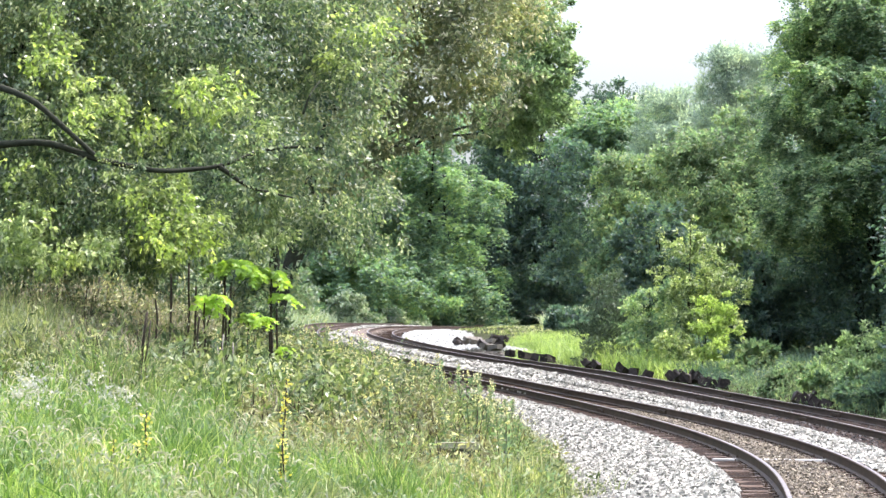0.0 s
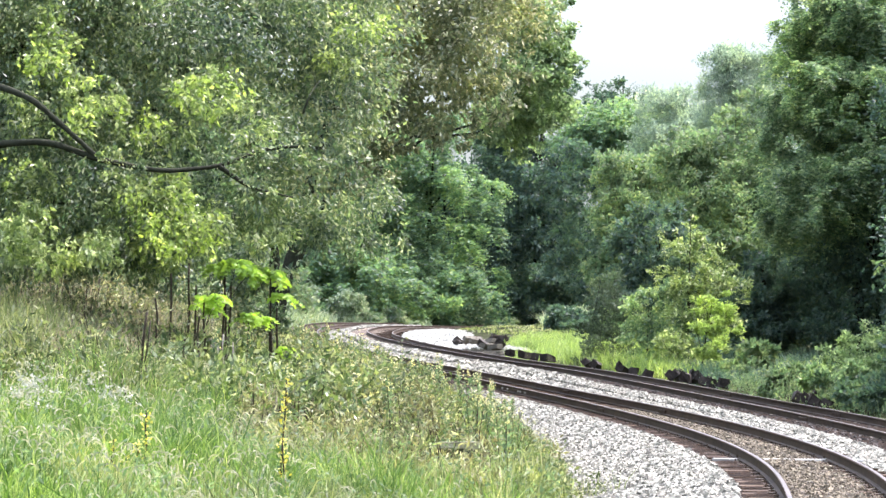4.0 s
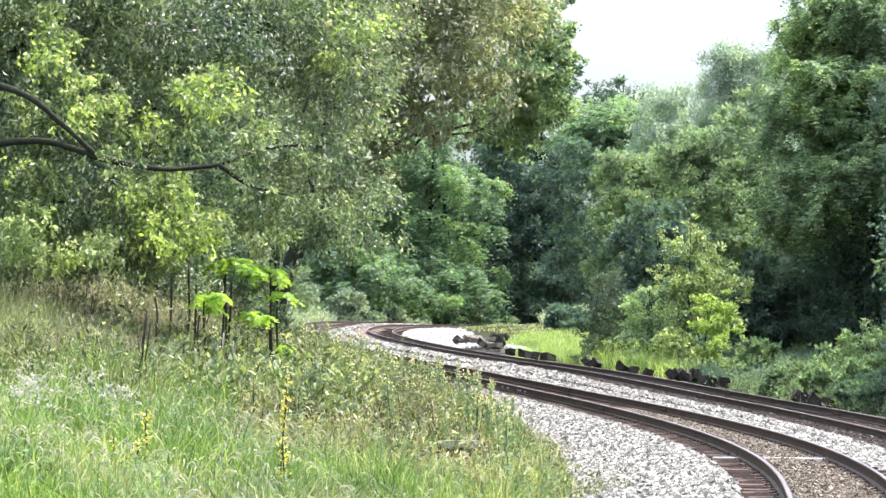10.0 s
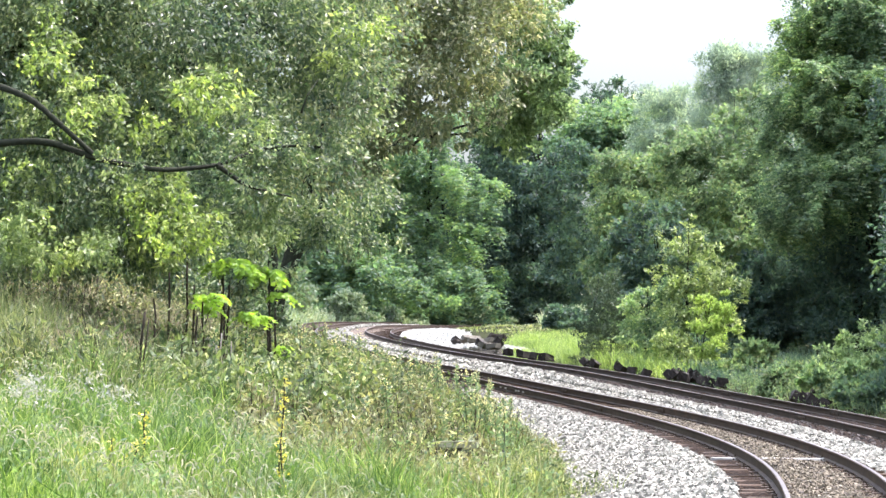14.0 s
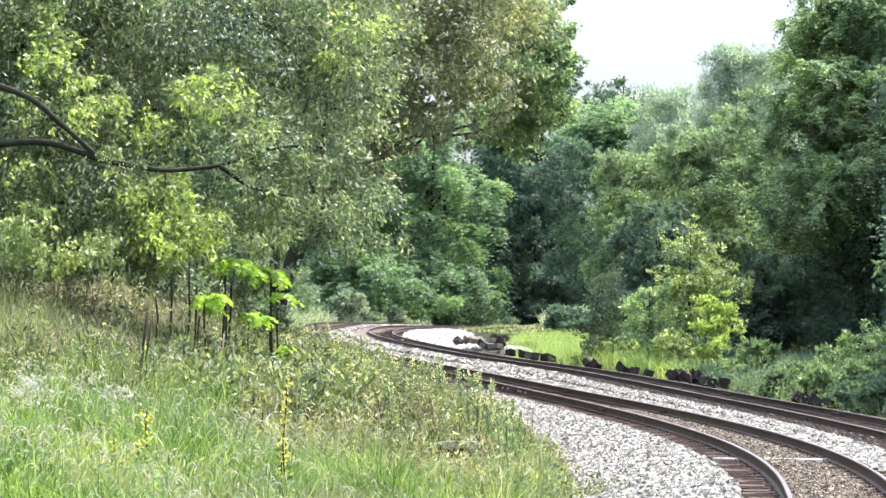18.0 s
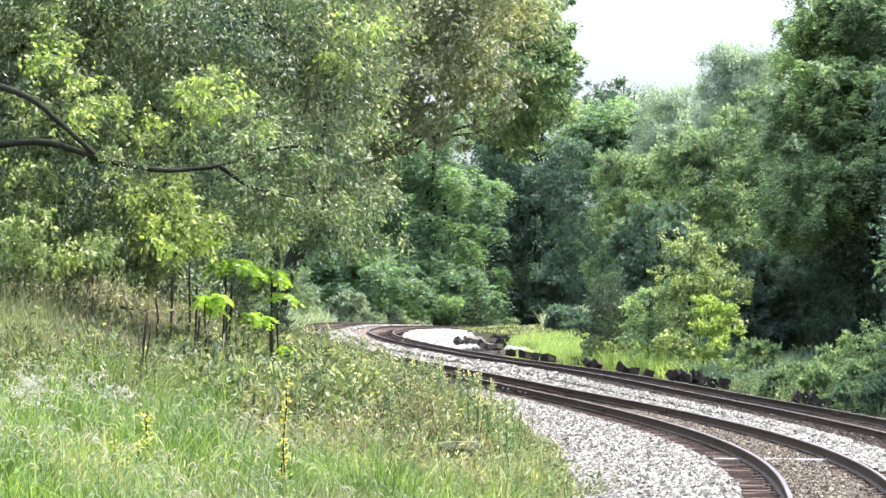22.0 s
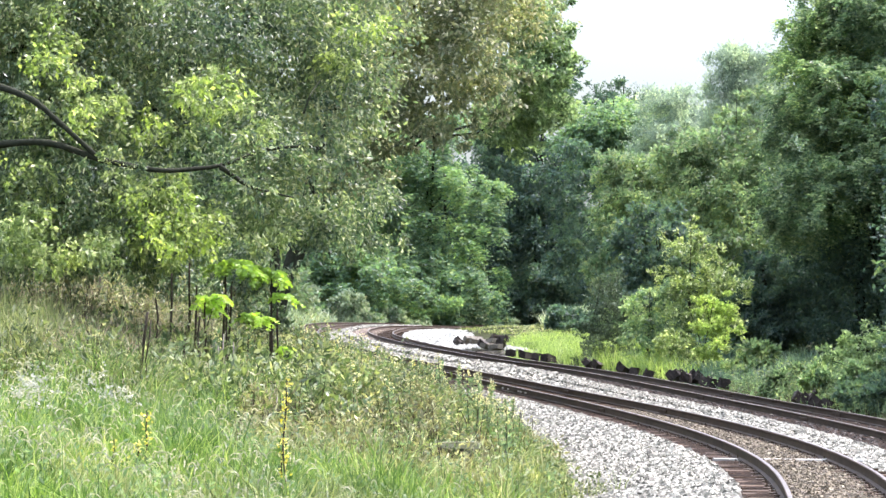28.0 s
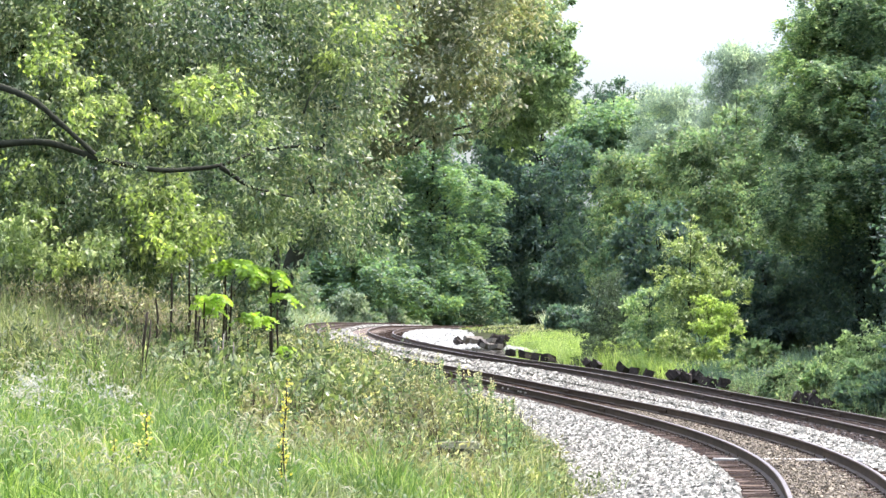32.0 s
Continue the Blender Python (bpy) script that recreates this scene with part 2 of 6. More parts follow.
# Rust brown, taken darker to hold the far rails' shadow as well.
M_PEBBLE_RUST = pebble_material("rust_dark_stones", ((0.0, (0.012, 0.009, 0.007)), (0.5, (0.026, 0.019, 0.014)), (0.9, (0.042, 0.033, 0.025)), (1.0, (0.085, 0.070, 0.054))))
M_PEBBLE_DIRTY = pebble_material("dirty_ballast_stones", ((0, (0.043, 0.032, 0.019)), (0.5, (0.095, 0.073, 0.042)), (0.9, (0.160, 0.129, 0.079)), (1, (0.239, 0.212, 0.143))))
M_RUST = rough_material("brown_rail_steel", ((0.3, (0.030, 0.020, 0.013)), (0.55, (0.055, 0.035, 0.021)), (0.75, (0.095, 0.060, 0.034))), 18.0, 0.75, 0.3, 0.004, 0.0)
M_STEEL = rough_material("worn_rail_head", ((0.3, (0.094, 0.081, 0.075)), (0.7, (0.165, 0.151, 0.142))), 12.0, 0.5, 0.1, 0.002, 0.85, 0.5)
M_BOLT = rough_material("bare_bolt_steel", ((0.3, (0.42, 0.40, 0.36)), (0.7, (0.60, 0.58, 0.54))), 20.0, 0.5, 0.1, 0.002, 0.3)
M_TIE = rough_material("weathered_sleeper_wood", ((0.25, (0.028, 0.017, 0.010)), (0.5, (0.056, 0.036, 0.022)), (0.75, (0.093, 0.064, 0.040))), 9.0, 0.9, 0.7, 0.015, random_mix=0.6)
M_TIE_PALE = rough_material("bleached_sleeper_wood", ((0.25, (0.357, 0.340, 0.303)), (0.7, (0.595, 0.578, 0.533))), 9.0, 0.9, 0.5, 0.01)
M_TIE_TAR = rough_material("tarred_old_sleeper", ((0.25, (0.014, 0.011, 0.009)), (0.55, (0.032, 0.025, 0.021)), (0.8, (0.080, 0.064, 0.052))), 11.0, 0.8, 0.7, 0.015, random_mix=0.5)
M_TIE_GREY = rough_material("sun_greyed_sleeper", ((0.25, (0.073, 0.063, 0.050)), (0.55, (0.125, 0.114, 0.091)), (0.8, (0.176, 0.172, 0.142))), 10.0, 0.9, 0.7, 0.015, random_mix=0.4)
M_BARK = rough_material("grey_brown_bark", ((0.25, (0.009, 0.011, 0.005)), (0.55, (0.021, 0.024, 0.011)), (0.8, (0.044, 0.049, 0.025))), 14.0, 0.95, 0.9, 0.03)
M_STALK = rough_material("dead_brown_stalk", ((0.25, (0.019, 0.014, 0.009)), (0.7, (0.052, 0.039, 0.023))), 30.0, 0.9, 0.4, 0.004)
M_TWIG_PALE = rough_material("bleached_twig", ((0.25, (0.22, 0.19, 0.16)), (0.7, (0.42, 0.37, 0.32))), 30.0, 0.9, 0.4, 0.004)
M_STEM_GREEN = rough_material("green_stem", ((0.25, (0.07, 0.12, 0.03)), (0.7, (0.15, 0.20, 0.06))), 25.0, 0.7, 0.3, 0.004)
M_CONCRETE = rough_material("mossy_concrete", ((0.25, (0.169, 0.169, 0.109)), (0.7, (0.338, 0.338, 0.233))), 16.0, 0.9, 0.5, 0.01)
# Darker copy of the concrete; the block's shaded front is in its colour.
M_CONCRETE_DARK = rough_material("shade_toned_concrete", ((0.25, (0.045, 0.048, 0.030)), (0.7, (0.100, 0.102, 0.066))), 16.0, 0.95, 0.6, 0.012)
M_STAKE = rough_material("faded_white_paint", ((0.25, (0.50, 0.50, 0.47)), (0.7, (0.75, 0.75, 0.72))), 20.0, 0.7, 0.2, 0.003)
M_GROUND = rough_material("weedy_soil", ((0.25, (0.013, 0.016, 0.005)), (0.5, (0.026, 0.031, 0.011)), (0.75, (0.045, 0.043, 0.019))), 3.5, 0.95, 0.9, 0.05, spec=0.05)

# ---- building helpers ----
def mesh_of(name, verts, faces, mats, slots=None, smooth=False):
    """A mesh from arrays: verts n x 3, faces m x k."""
    me = bpy.data.meshes.new(name)
    verts = np.asarray(verts, dtype=np.float32)
    faces = np.asarray(faces, dtype=np.int32)
    m, k = faces.shape
    me.vertices.add(len(verts))
    me.vertices.foreach_set("co", verts.ravel())
    me.loops.add(m * k)
    me.loops.foreach_set("vertex_index", faces.ravel())
    me.polygons.add(m)
    me.polygons.foreach_set("loop_start", np.arange(m, dtype=np.int32) * k)
    me.polygons.foreach_set("loop_total", np.full(m, k, dtype=np.int32))
    for mat in mats if isinstance(mats, (list, tuple)) else (mats,):
        me.materials.append(mat)
    if slots is not None:
        me.polygons.foreach_set("material_index", np.asarray(slots, dtype=np.int32))
    me.polygons.foreach_set("use_smooth", np.full(m, smooth))
    me.update(calc_edges=True)
    me.validate()
    return me


def part(name, data, parent, label="", kind=""):
    """One mesh object under a thing or part."""
    ob = new(name, data)
    ob.parent = parent
    return tagged(ob, label, kind=kind)


def thing(name, at, label, category, group=""):
    ob = new(name)
    ob.empty_display_size = 0.2
    ob.matrix_basis = at if isinstance(at, Matrix) else Matrix.Translation(at)
    return tagged(ob, label, category, group)


def from_bm(name, bm, mat, smooth=False):
    me = bpy.data.meshes.new(name)
    bm.to_mesh(me)
    bm.free()
    me.materials.append(mat)
    me.polygons.foreach_set("use_smooth", [smooth] * len(me.polygons))
    return me


def tube(name, points, radii, mat, sides=8, wobble=0.0, rng=None):
    """A tapered tube along points."""
    pts = np.array(points, dtype=float)
    n = len(pts)
    tang = np.gradient(pts, axis=0)
    tang /= np.linalg.norm(tang, axis=1)[:, None] + 1e-9
    ref = np.where(np.abs(tang[:, 2:]) > 0.9, np.array([[1.0, 0, 0]]), np.array([[0, 0, 1.0]]))
    b = np.cross(tang, ref)
    b /= np.linalg.norm(b, axis=1)[:, None] + 1e-9
    c = np.cross(tang, b)
    ang = np.arange(sides) / sides * 2 * math.pi
    r = np.asarray(radii, dtype=float)[:, None] * np.ones((1, sides))
    if wobble:
        r = r * (1 + wobble * (rng.random((n, sides)) - 0.5))
    v = pts[:, None] + r[..., None] * (np.cos(ang)[None, :, None] * b[:, None] + np.sin(ang)[None, :, None] * c[:, None])
    v = v.reshape(-1, 3)
    i = np.arange(n - 1)[:, None] * sides
    j = np.arange(sides)[None]
    j2 = (j + 1) % sides
    f = np.stack([i + j, i + j2, i + sides + j2, i + sides + j], -1).reshape(-1, 4)
    v = np.vstack([v, pts[:1], pts[-1:]])
    e0, e1 = n * sides, n * sides + 1
    last = (n - 1) * sides
    f3 = [(e0, (a + 1) % sides, a) for a in range(sides)] + [(e1, last + a, last + (a + 1) % sides) for a in range(sides)]
    me = bpy.data.meshes.new(name)
    me.from_pydata(v.tolist(), [], f.tolist() + f3)
    me.materials.append(mat)
    me.polygons.foreach_set("use_smooth", [True] * len(me.polygons))
    me.update()
    return me


def bend(a, b, sag, n=7):
    """A curved run of points from a to b, lifted by sag in the middle."""
    a, b = np.array(a, float), np.array(b, float)
    t = np.linspace(0, 1, n)[:, None]
    p = a * (1 - t) + b * t
    p[:, 2:] += sag * 4 * t * (1 - t)
    return p


def unit(v):
    return v / (np.linalg.norm(v, axis=-1, keepdims=True) + 1e-9)


def leaf_quads(c, axis, length, width, rng, fold=0.12):
    """Rhombic leaves: base, side, tip, side, a little folded."""
    n = len(c)
    side = unit(np.cross(axis, rng.normal(size=(n, 3))))
    nor = np.cross(axis, side)
    l, w = np.asarray(length)[:, None] * np.ones((n, 1)), np.asarray(width)[:, None] * np.ones((n, 1))
    mid = c + axis * l * 0.45 + nor * w * fold
    v = np.stack([c, mid - side * w * 0.5, c + axis * l, mid + side * w * 0.5], 1).reshape(-1, 3)
    return v, np.arange(n * 4).reshape(n, 4)


def sprays(rng, clumps, count, tuft, lumps=0.16, inner=0.5, boughs=13, hang=0.5):
    """Leaf places in tufts, on boughs that stand out of rounded clumps, with ways outward."""
    clumps = np.array(clumps, float)
    area = clumps[:, 3] * clumps[:, 3] + clumps[:, 3] * clumps[:, 4]
    rad = np.stack([clumps[:, 3], clumps[:, 3], clumps[:, 4]], 1)
    each = np.maximum(5, (boughs * area / area.mean())).astype(int)
    bi = np.repeat(np.arange(len(clumps)), each)
    bd = unit(rng.normal(size=(len(bi), 3)))
    bc = clumps[bi, :3] + bd * rad[bi] * (0.5 + 0.5 * rng.random((len(bi), 1)) ** 0.6)
    br = rad[bi] * (0.30 + 0.26 * rng.random((len(bi), 1))) * np.array([1.1, 1.1, 0.75])
    tufts = max(8, int(count / tuft))
    w = br[:, 0] ** 2
    which = rng.choice(len(bi), tufts, p=w / w.sum())
    d = unit(rng.normal(size=(tufts, 3)) + np.array([0, 0, 0.25]))
    centre = bc[which] + d * br[which] * (inner + (1.06 - inner) * rng.random((tufts, 1)) ** 0.5)
    size = lumps * np.sqrt(rad[bi[which], 0] * rad[bi[which], 2]) * (0.55 + 0.9 * rng.random(tufts))
    per = rng.integers(int(tuft * 0.5), int(tuft * 1.5) + 1, tufts)
    idx = np.repeat(np.arange(tufts), per)
    p = centre[idx] + rng.normal(size=(len(idx), 3)) * size[idx][:, None] * np.array([0.62, 0.62, hang])
    return p, unit(d + bd[which] * 0.5)[idx]


def core_leaves(rng, clumps, each=130, size=0.10):
    """Broad leaves packed inside the clumps, which shade the crown's heart."""
    c = np.array(clumps, float)
    i = np.repeat(np.arange(len(c)), each)
    rad = np.stack([c[:, 3], c[:, 3], c[:, 4]], 1)[i]
    p = c[i, :3] + unit(rng.normal(size=(len(i), 3))) * rad * 0.62 * rng.random((len(i), 1)) ** 0.4
    ln = np.sqrt(rad[:, 0] * rad[:, 2]) * size * (0.8 + 0.9 * rng.random(len(i)))
    return leaf_quads(p, unit(rng.normal(size=p.shape)), ln, ln * 0.6, rng)[0]


def crown(name, rng, clumps, count, leaf, mat, droop=0.4, tuft=26, slim=0.42, lumps=0.16, inner=0.5, hang=0.5, stray=0.75, core=110):
    p, d = sprays(rng, clumps, count, tuft, lumps, inner, hang=hang)
    ax = unit(d * 0.7 + rng.normal(size=p.shape) * stray + np.array([0, 0, -droop]))
    ln = leaf * (0.6 + 0.8 * rng.random(len(p)))
    v, f = leaf_quads(p, ax, ln, ln * slim * (0.75 + 0.5 * rng.random(len(p))), rng)
    if core:
        v = np.vstack([v, core_leaves(rng, clumps, core)])
    return mesh_of(name, v, np.arange(len(v)).reshape(-1, 4), mat)


def frond_crown(name, rng, clumps, count, frond, mat, droop=0.5, tuft=9, pairs=5, lumps=0.18, slim=0.26, inner=0.5, core=35):
    """Crown of feathered leaves: each a drooping midrib with pairs of leaflets."""
    p, d = sprays(rng, clumps, count, tuft, lumps, inner)
    n = len(p)
    ax = unit(d * np.array([1, 1, 0.4]) + rng.normal(size=p.shape) * 0.45 + np.array([0, 0, 0.1]))
    side = unit(np.cross(ax, np.array([0, 0, 1.0])))
    ln = frond * (0.65 + 0.7 * rng.random(n))
    vs, k = [], 0
    for i in range(pairs):
        t = (i + 0.6) / pairs
        q = p + ax * (ln * t)[:, None] + np.array([0, 0, -1.0]) * (droop * ln * t * t)[:, None]
        for sgn in (-1, 1):
            a = unit(side * sgn + ax * 0.45 + np.array([0, 0, -0.35]) + rng.normal(size=p.shape) * 0.16)
            l2 = ln * (0.34 - 0.12 * t)
            v, f = leaf_quads(q, a, l2, l2 * slim * 1.5, rng)
            vs.append(v)
    v = np.vstack(vs + [core_leaves(rng, clumps, core)])
    return mesh_of(name, v, np.arange(len(v)).reshape(-1, 4), mat)


def blades(rng, base, height, width, lean, mat, name, spread=None):
    """Grass: bent blades of three triangles."""
    n = len(base)
    h = np.asarray(height)[:, None]
    az = rng.random(n) * 2 * math.pi
    across = np.stack([np.cos(az), np.sin(az), np.zeros(n)], 1) * (np.asarray(width)[:, None] * 0.5)
    way = np.stack([rng.normal(size=n), rng.normal(size=n), np.zeros(n)], 1) * lean + np.array([-0.08, 0.02, 0])
    if spread is not None:
        way = way * 0.7 + spread
    mid = base + np.array([0, 0, 1.0]) * h * 0.58 + way * h * 0.30
    tip = base + np.array([0, 0, 1.0]) * h * (1.0 - 0.25 * np.linalg.norm(way, axis=1)[:, None]) + way * h
    v = np.stack([base - across, base + across, mid - across * 0.8, mid + across * 0.8, tip], 1).reshape(-1, 3)
    o = np.arange(n)[:, None] * 5
    f = np.concatenate([o + np.array([[0, 1, 3]]), o + np.array([[0, 3, 2]]), o + np.array([[2, 3, 4]])], 1).reshape(-1, 3)
    return mesh_of(name, v, f, mat)


# ---- the line of the railway ----
# curvature per kilometre along the nearer track, by distance along it
KS = np.array((-70, -28, -26, -6, 0, 6.4, 15.5, 29.1, 45.5, 68.2, 90.9, 113.6, 136.4, 159.1, 181.8, 218.2, 420))
KK = np.array((0, 0, 10.0, 10.0, -0.26, -10.82, -8.34, -2.36, -3.01, 0.02, 2.54, 2.47, 5.14, 4.71, 3.6, 4.5, 4.5))
STEP = 0.25
LS = np.arange(-70, 400, STEP)


def softly(xs, ys):
    v = np.interp(LS, xs, ys)
    w = int(22 / STEP) | 1
    k = np.hanning(w + 2)[1:-1]
    return np.convolve(np.pad(v, w // 2, mode="edge"), k / k.sum(), "valid")


LT = np.cumsum(np.interp(LS, KS, KK) / 1000) * STEP
ZERO = int(np.searchsorted(LS, 0))
LT = LT - LT[ZERO] + 0.099
LX = np.cumsum(np.sin(LT)) * STEP
LY = np.cumsum(np.cos(LT)) * STEP
LX, LY = LX - LX[ZERO] + 5.187, LY - LY[ZERO] + 35.93
LZ = softly((0, 45.5, 81.8, 118.2, 154.5, 190.9, 236.4), (0, 0.303, 0.872, 1.518, 2.04, 1.90, 1.493))
LB = softly((0, 68.2, 136.4, 181.8), (-0.005, -0.037, -0.085, -0.085))
LD = softly((0, 68.2, 136.4), (3.77, 6.29, 4.31))
SECOND_DROP = -0.226


def line(s, u, up=0.0):
    """The place u metres right of the nearer track's middle, up above the railheads there."""
    s = np.asarray(s, float)
    th, d = np.interp(s, LS, LT), np.interp(s, LS, LD)
    mix = np.clip(u / d, 0, 1)
    x = np.interp(s, LS, LX) + u * np.cos(th)
    y = np.interp(s, LS, LY) - u * np.sin(th)
    return np.stack([x, y, np.interp(s, LS, LZ) + SECOND_DROP * mix + up + 0 * s], -1)


def beside(x, y):
    """Distance along and to the right of the nearer track."""
    x, y = np.atleast_1d(x), np.atleast_1d(y)
    s, u = np.empty(len(x)), np.empty(len(x))
    cx, cy, ct = LX[::4], LY[::4], LT[::4]
    for a in range(0, len(x), 4000):
        dx, dy = x[a:a + 4000, None] - cx, y[a:a + 4000, None] - cy
        i = (dx * dx + dy * dy).argmin(1)
        r = np.arange(len(i))
        along = dx[r, i] * np.sin(ct[i]) + dy[r, i] * np.cos(ct[i])
        s[a:a + 4000] = LS[::4][i] + np.clip(along, -0.6, 0.6)
        u[a:a + 4000] = dx[r, i] * np.cos(ct[i]) - dy[r, i] * np.sin(ct[i])
    return s, u


def ground_z(x, y):
    s, u = beside(x, y)
    z0, d = np.interp(s, LS, LZ), np.interp(s, LS, LD)
    left = np.clip(-3.9 - u, 0, None)
    cap = np.interp(s, (0, 60, 110, 150), (3.4, 3.7, 1.6, 0.6))
    slope = np.interp(s, (-40, -28, -17, 0, 40), (0.46, 0.46, 0.25, 0.25, 0.31))
    bank = cap * np.tanh(left * slope / cap)
    wide = np.interp(s, (90, 100, 144, 152), (2.9, 5.2, 5.2, 2.9))
    right = np.clip(u - d - wide, 0, None)
    verge = 0.35 * np.tanh(right / 5)
    inside = (u > -3.9) & (u < d + wide)
    lump = 0.10 * np.sin(x * 0.9 + 1.3) * np.sin(y * 0.7) + 0.05 * np.sin(x * 2.3) * np.sin(y * 1.9 + 2)
    z = z0 - 0.55 + bank + verge + np.where(inside, -0.35, lump * np.clip((left + right) / 1.5, 0, 1))
    far = np.clip((np.hypot(x, y - 150) - 300) / 900, 0, 1)
    return z * (1 - far) + 1.0 * far


def on_ground(x, y, up=0.0):
    x, y = np.atleast_1d(np.asarray(x, float)), np.atleast_1d(np.asarray(y, float))
    return np.stack([x, y, ground_z(x, y) + up], -1)

# ---- ground: one sheet to the horizon ----
def ground():
    near_x = np.arange(-40, 60.1, 1.0)
    out = np.array((5, 15, 40, 100, 250, 600, 1500, 3000), float)
    xs = np.concatenate([-40 - out[::-1], near_x, 60 + out])
    ys = np.concatenate([-30 - out[::-1], np.arange(-30, 340.1, 1.0), 340 + out])
    gx, gy = np.meshgrid(xs, ys)
    v = on_ground(gx.ravel(), gy.ravel())
    w, h = len(xs), len(ys)
    i = (np.arange(h - 1)[:, None] * w + np.arange(w - 1)[None]).ravel()
    f = np.stack([i, i + 1, i + 1 + w, i + w], 1)
    tagged(new("ground", mesh_of("ground", v, f, M_GROUND, smooth=True)), "weedy soil bank sloping down to the railway", "ground", kind="structure")


def strip(name, edges, mat, label, s0=-60.0, s1=330.0, step=1.0, ends=0.0):
    """A bed along the line between offsets; each edge gives (offset from a track's middle, share of the track gap, height)."""
    s = np.arange(s0, s1 + 0.1, step)
    d = np.interp(s, LS, LD)
    cols = []
    for off, share, up in edges:
        u = off + share * d
        p = np.array([line(a, b, up) for a, b in zip(s, u)])
        p[:, 2] += np.interp(s, LS, LB) * np.clip(off, -1.2, 1.2)
        if ends and off > 1.3:
            low = 1 - np.clip(np.minimum(s - s0, s1 - s) / ends, 0, 1)
            p[:, 2] += low * (-0.95 - up)
        cols.append(p)
    v = np.stack(cols, 1)
    k = len(edges)
    i = (np.arange(len(s) - 1)[:, None] * k + np.arange(k - 1)[None]).ravel()
    f = np.stack([i, i + 1, i + 1 + k, i + k], 1)
    return tagged(new(name, mesh_of(name, v.reshape(-1, 3), f, mat, smooth=True)), label, "ballast", kind="structure")


def beds():
    strip("ballast_shoulder", ((-4.5, 0, -0.98), (-3.9, 0, -0.66), (-1.75, 0, -0.27), (-1.4, 0, -0.225)), M_STONE, "crushed stone shoulder beside the near track, darkened for shade between stones")
    strip("track_bed", ((-0.82, 0, -0.21), (-0.66, 0, -0.195), (0.66, 0, -0.192), (0.85, 0, -0.205), (1.2, 0, -0.215)), M_STONE_DIRTY, "dirty brown crushed stone under the near track")
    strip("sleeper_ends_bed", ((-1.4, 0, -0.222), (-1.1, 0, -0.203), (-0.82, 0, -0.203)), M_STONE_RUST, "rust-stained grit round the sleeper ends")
    strip("ballast_middle", ((1.2, 0, -0.215), (0.4, 0.3, -0.19), (-0.6, 0.75, -0.19), (-1.75, 1, -0.215)), M_STONE, "crushed stone between the two tracks, darkened for shade between stones")
    # far track: rusty grit whose dark colour also holds the rails' shadow
    strip("far_sleeper_ends_bed", ((-1.75, 1, -0.215), (-1.2, 1, -0.206), (-0.70, 1, -0.200)), M_STONE_RUST, "rust-stained grit along the far track, darkened for rail shadow", -60, 118)
    strip("far_track_bed", ((-0.70, 1, -0.200), (-0.66, 1, -0.195), (0.66, 1, -0.192), (0.85, 1, -0.21), (1.7, 1, -0.25), (2.6, 1, -0.45), (3.2, 1, -0.95)), M_STONE_RUST, "rust-dark crushed stone under the far track, rail shadow in its colour", -60, 95)
    strip("far_track_bed_bright", ((-1.75, 1, -0.225), (-0.7, 1, -0.235), (0.7, 1, -0.235), (1.2, 1, -0.235)), M_STONE_TAN, "dusty tan crushed stone under the far track", 95, 330)
    strip("far_shoulder", ((1.2, 1, -0.235), (2.0, 1, -0.22), (3.4, 1, -0.12), (4.8, 1, -0.22), (6.2, 1, -0.4), (7.2, 1, -0.95)), M_STONE_WHITE, "heap of clean white stone inside the curve", 101, 152, ends=7.0)
    strip("far_shoulder_end", ((1.2, 1, -0.235), (2.2, 1, -0.25), (2.9, 1, -0.5), (3.4, 1, -0.95)), M_STONE_TAN, "stone shoulder along the far curve", 150, 330)


RAIL = ((-0.075, -0.185), (0.075, -0.185), (0.075, -0.172), (0.016, -0.155), (0.010, -0.06), (0.036, -0.042), (0.037, -0.008), (0.027, 0.0), (-0.027, 0.0), (-0.037, -0.008), (-0.036, -0.042), (-0.010, -0.06), (-0.016, -0.155), (-0.075, -0.172))


def rail_mesh(track, side):
    s = np.concatenate([np.arange(-60, 120, 0.75), np.arange(120, 331, 1.5)])
    d, b = np.interp(s, LS, LD), np.interp(s, LS, LB)
    cols = []
    for a, up in RAIL:
        off = side * 0.7525 + a
        p = np.array([line(q, track * dd + off, up) for q, dd in zip(s, d)])
        p[:, 2] += b * off + SECOND_DROP * (track - np.clip((track * d + off) / d, 0, 1))
        cols.append(p)
    v = np.stack(cols, 1)
    k = len(RAIL)
    i = np.arange(len(s) - 1)[:, None] * k
    j = np.arange(k)[None]
    f = np.stack([i + j, i + k + j, i + k + (j + 1) % k, i + (j + 1) % k], -1)
    slots = np.zeros(f.shape[:2], int)
    slots[:, 7:8] = 1
    return mesh_of("rail", v.reshape(-1, 3), f.reshape(-1, 4), (M_RUST, M_STEEL), slots.ravel())


def sleeper_mesh(name, mat, seed, ln=2.59, w=0.23, h=0.18, rugged=0.006):
    """A hewn sleeper with chamfered, split edges."""
    rng = np.random.default_rng(seed)
    bm = bmesh.new()
    bmesh.ops.create_cube(bm, size=1.0, matrix=Matrix.Diagonal((ln, w, h, 1)))
    bmesh.ops.bevel(bm, geom=bm.edges[:], offset=0.012, segments=1, affect="EDGES")
    for v in bm.verts:
        v.co += Vector(rng.normal(size=3) * rugged)
    return from_bm(name, bm, mat)


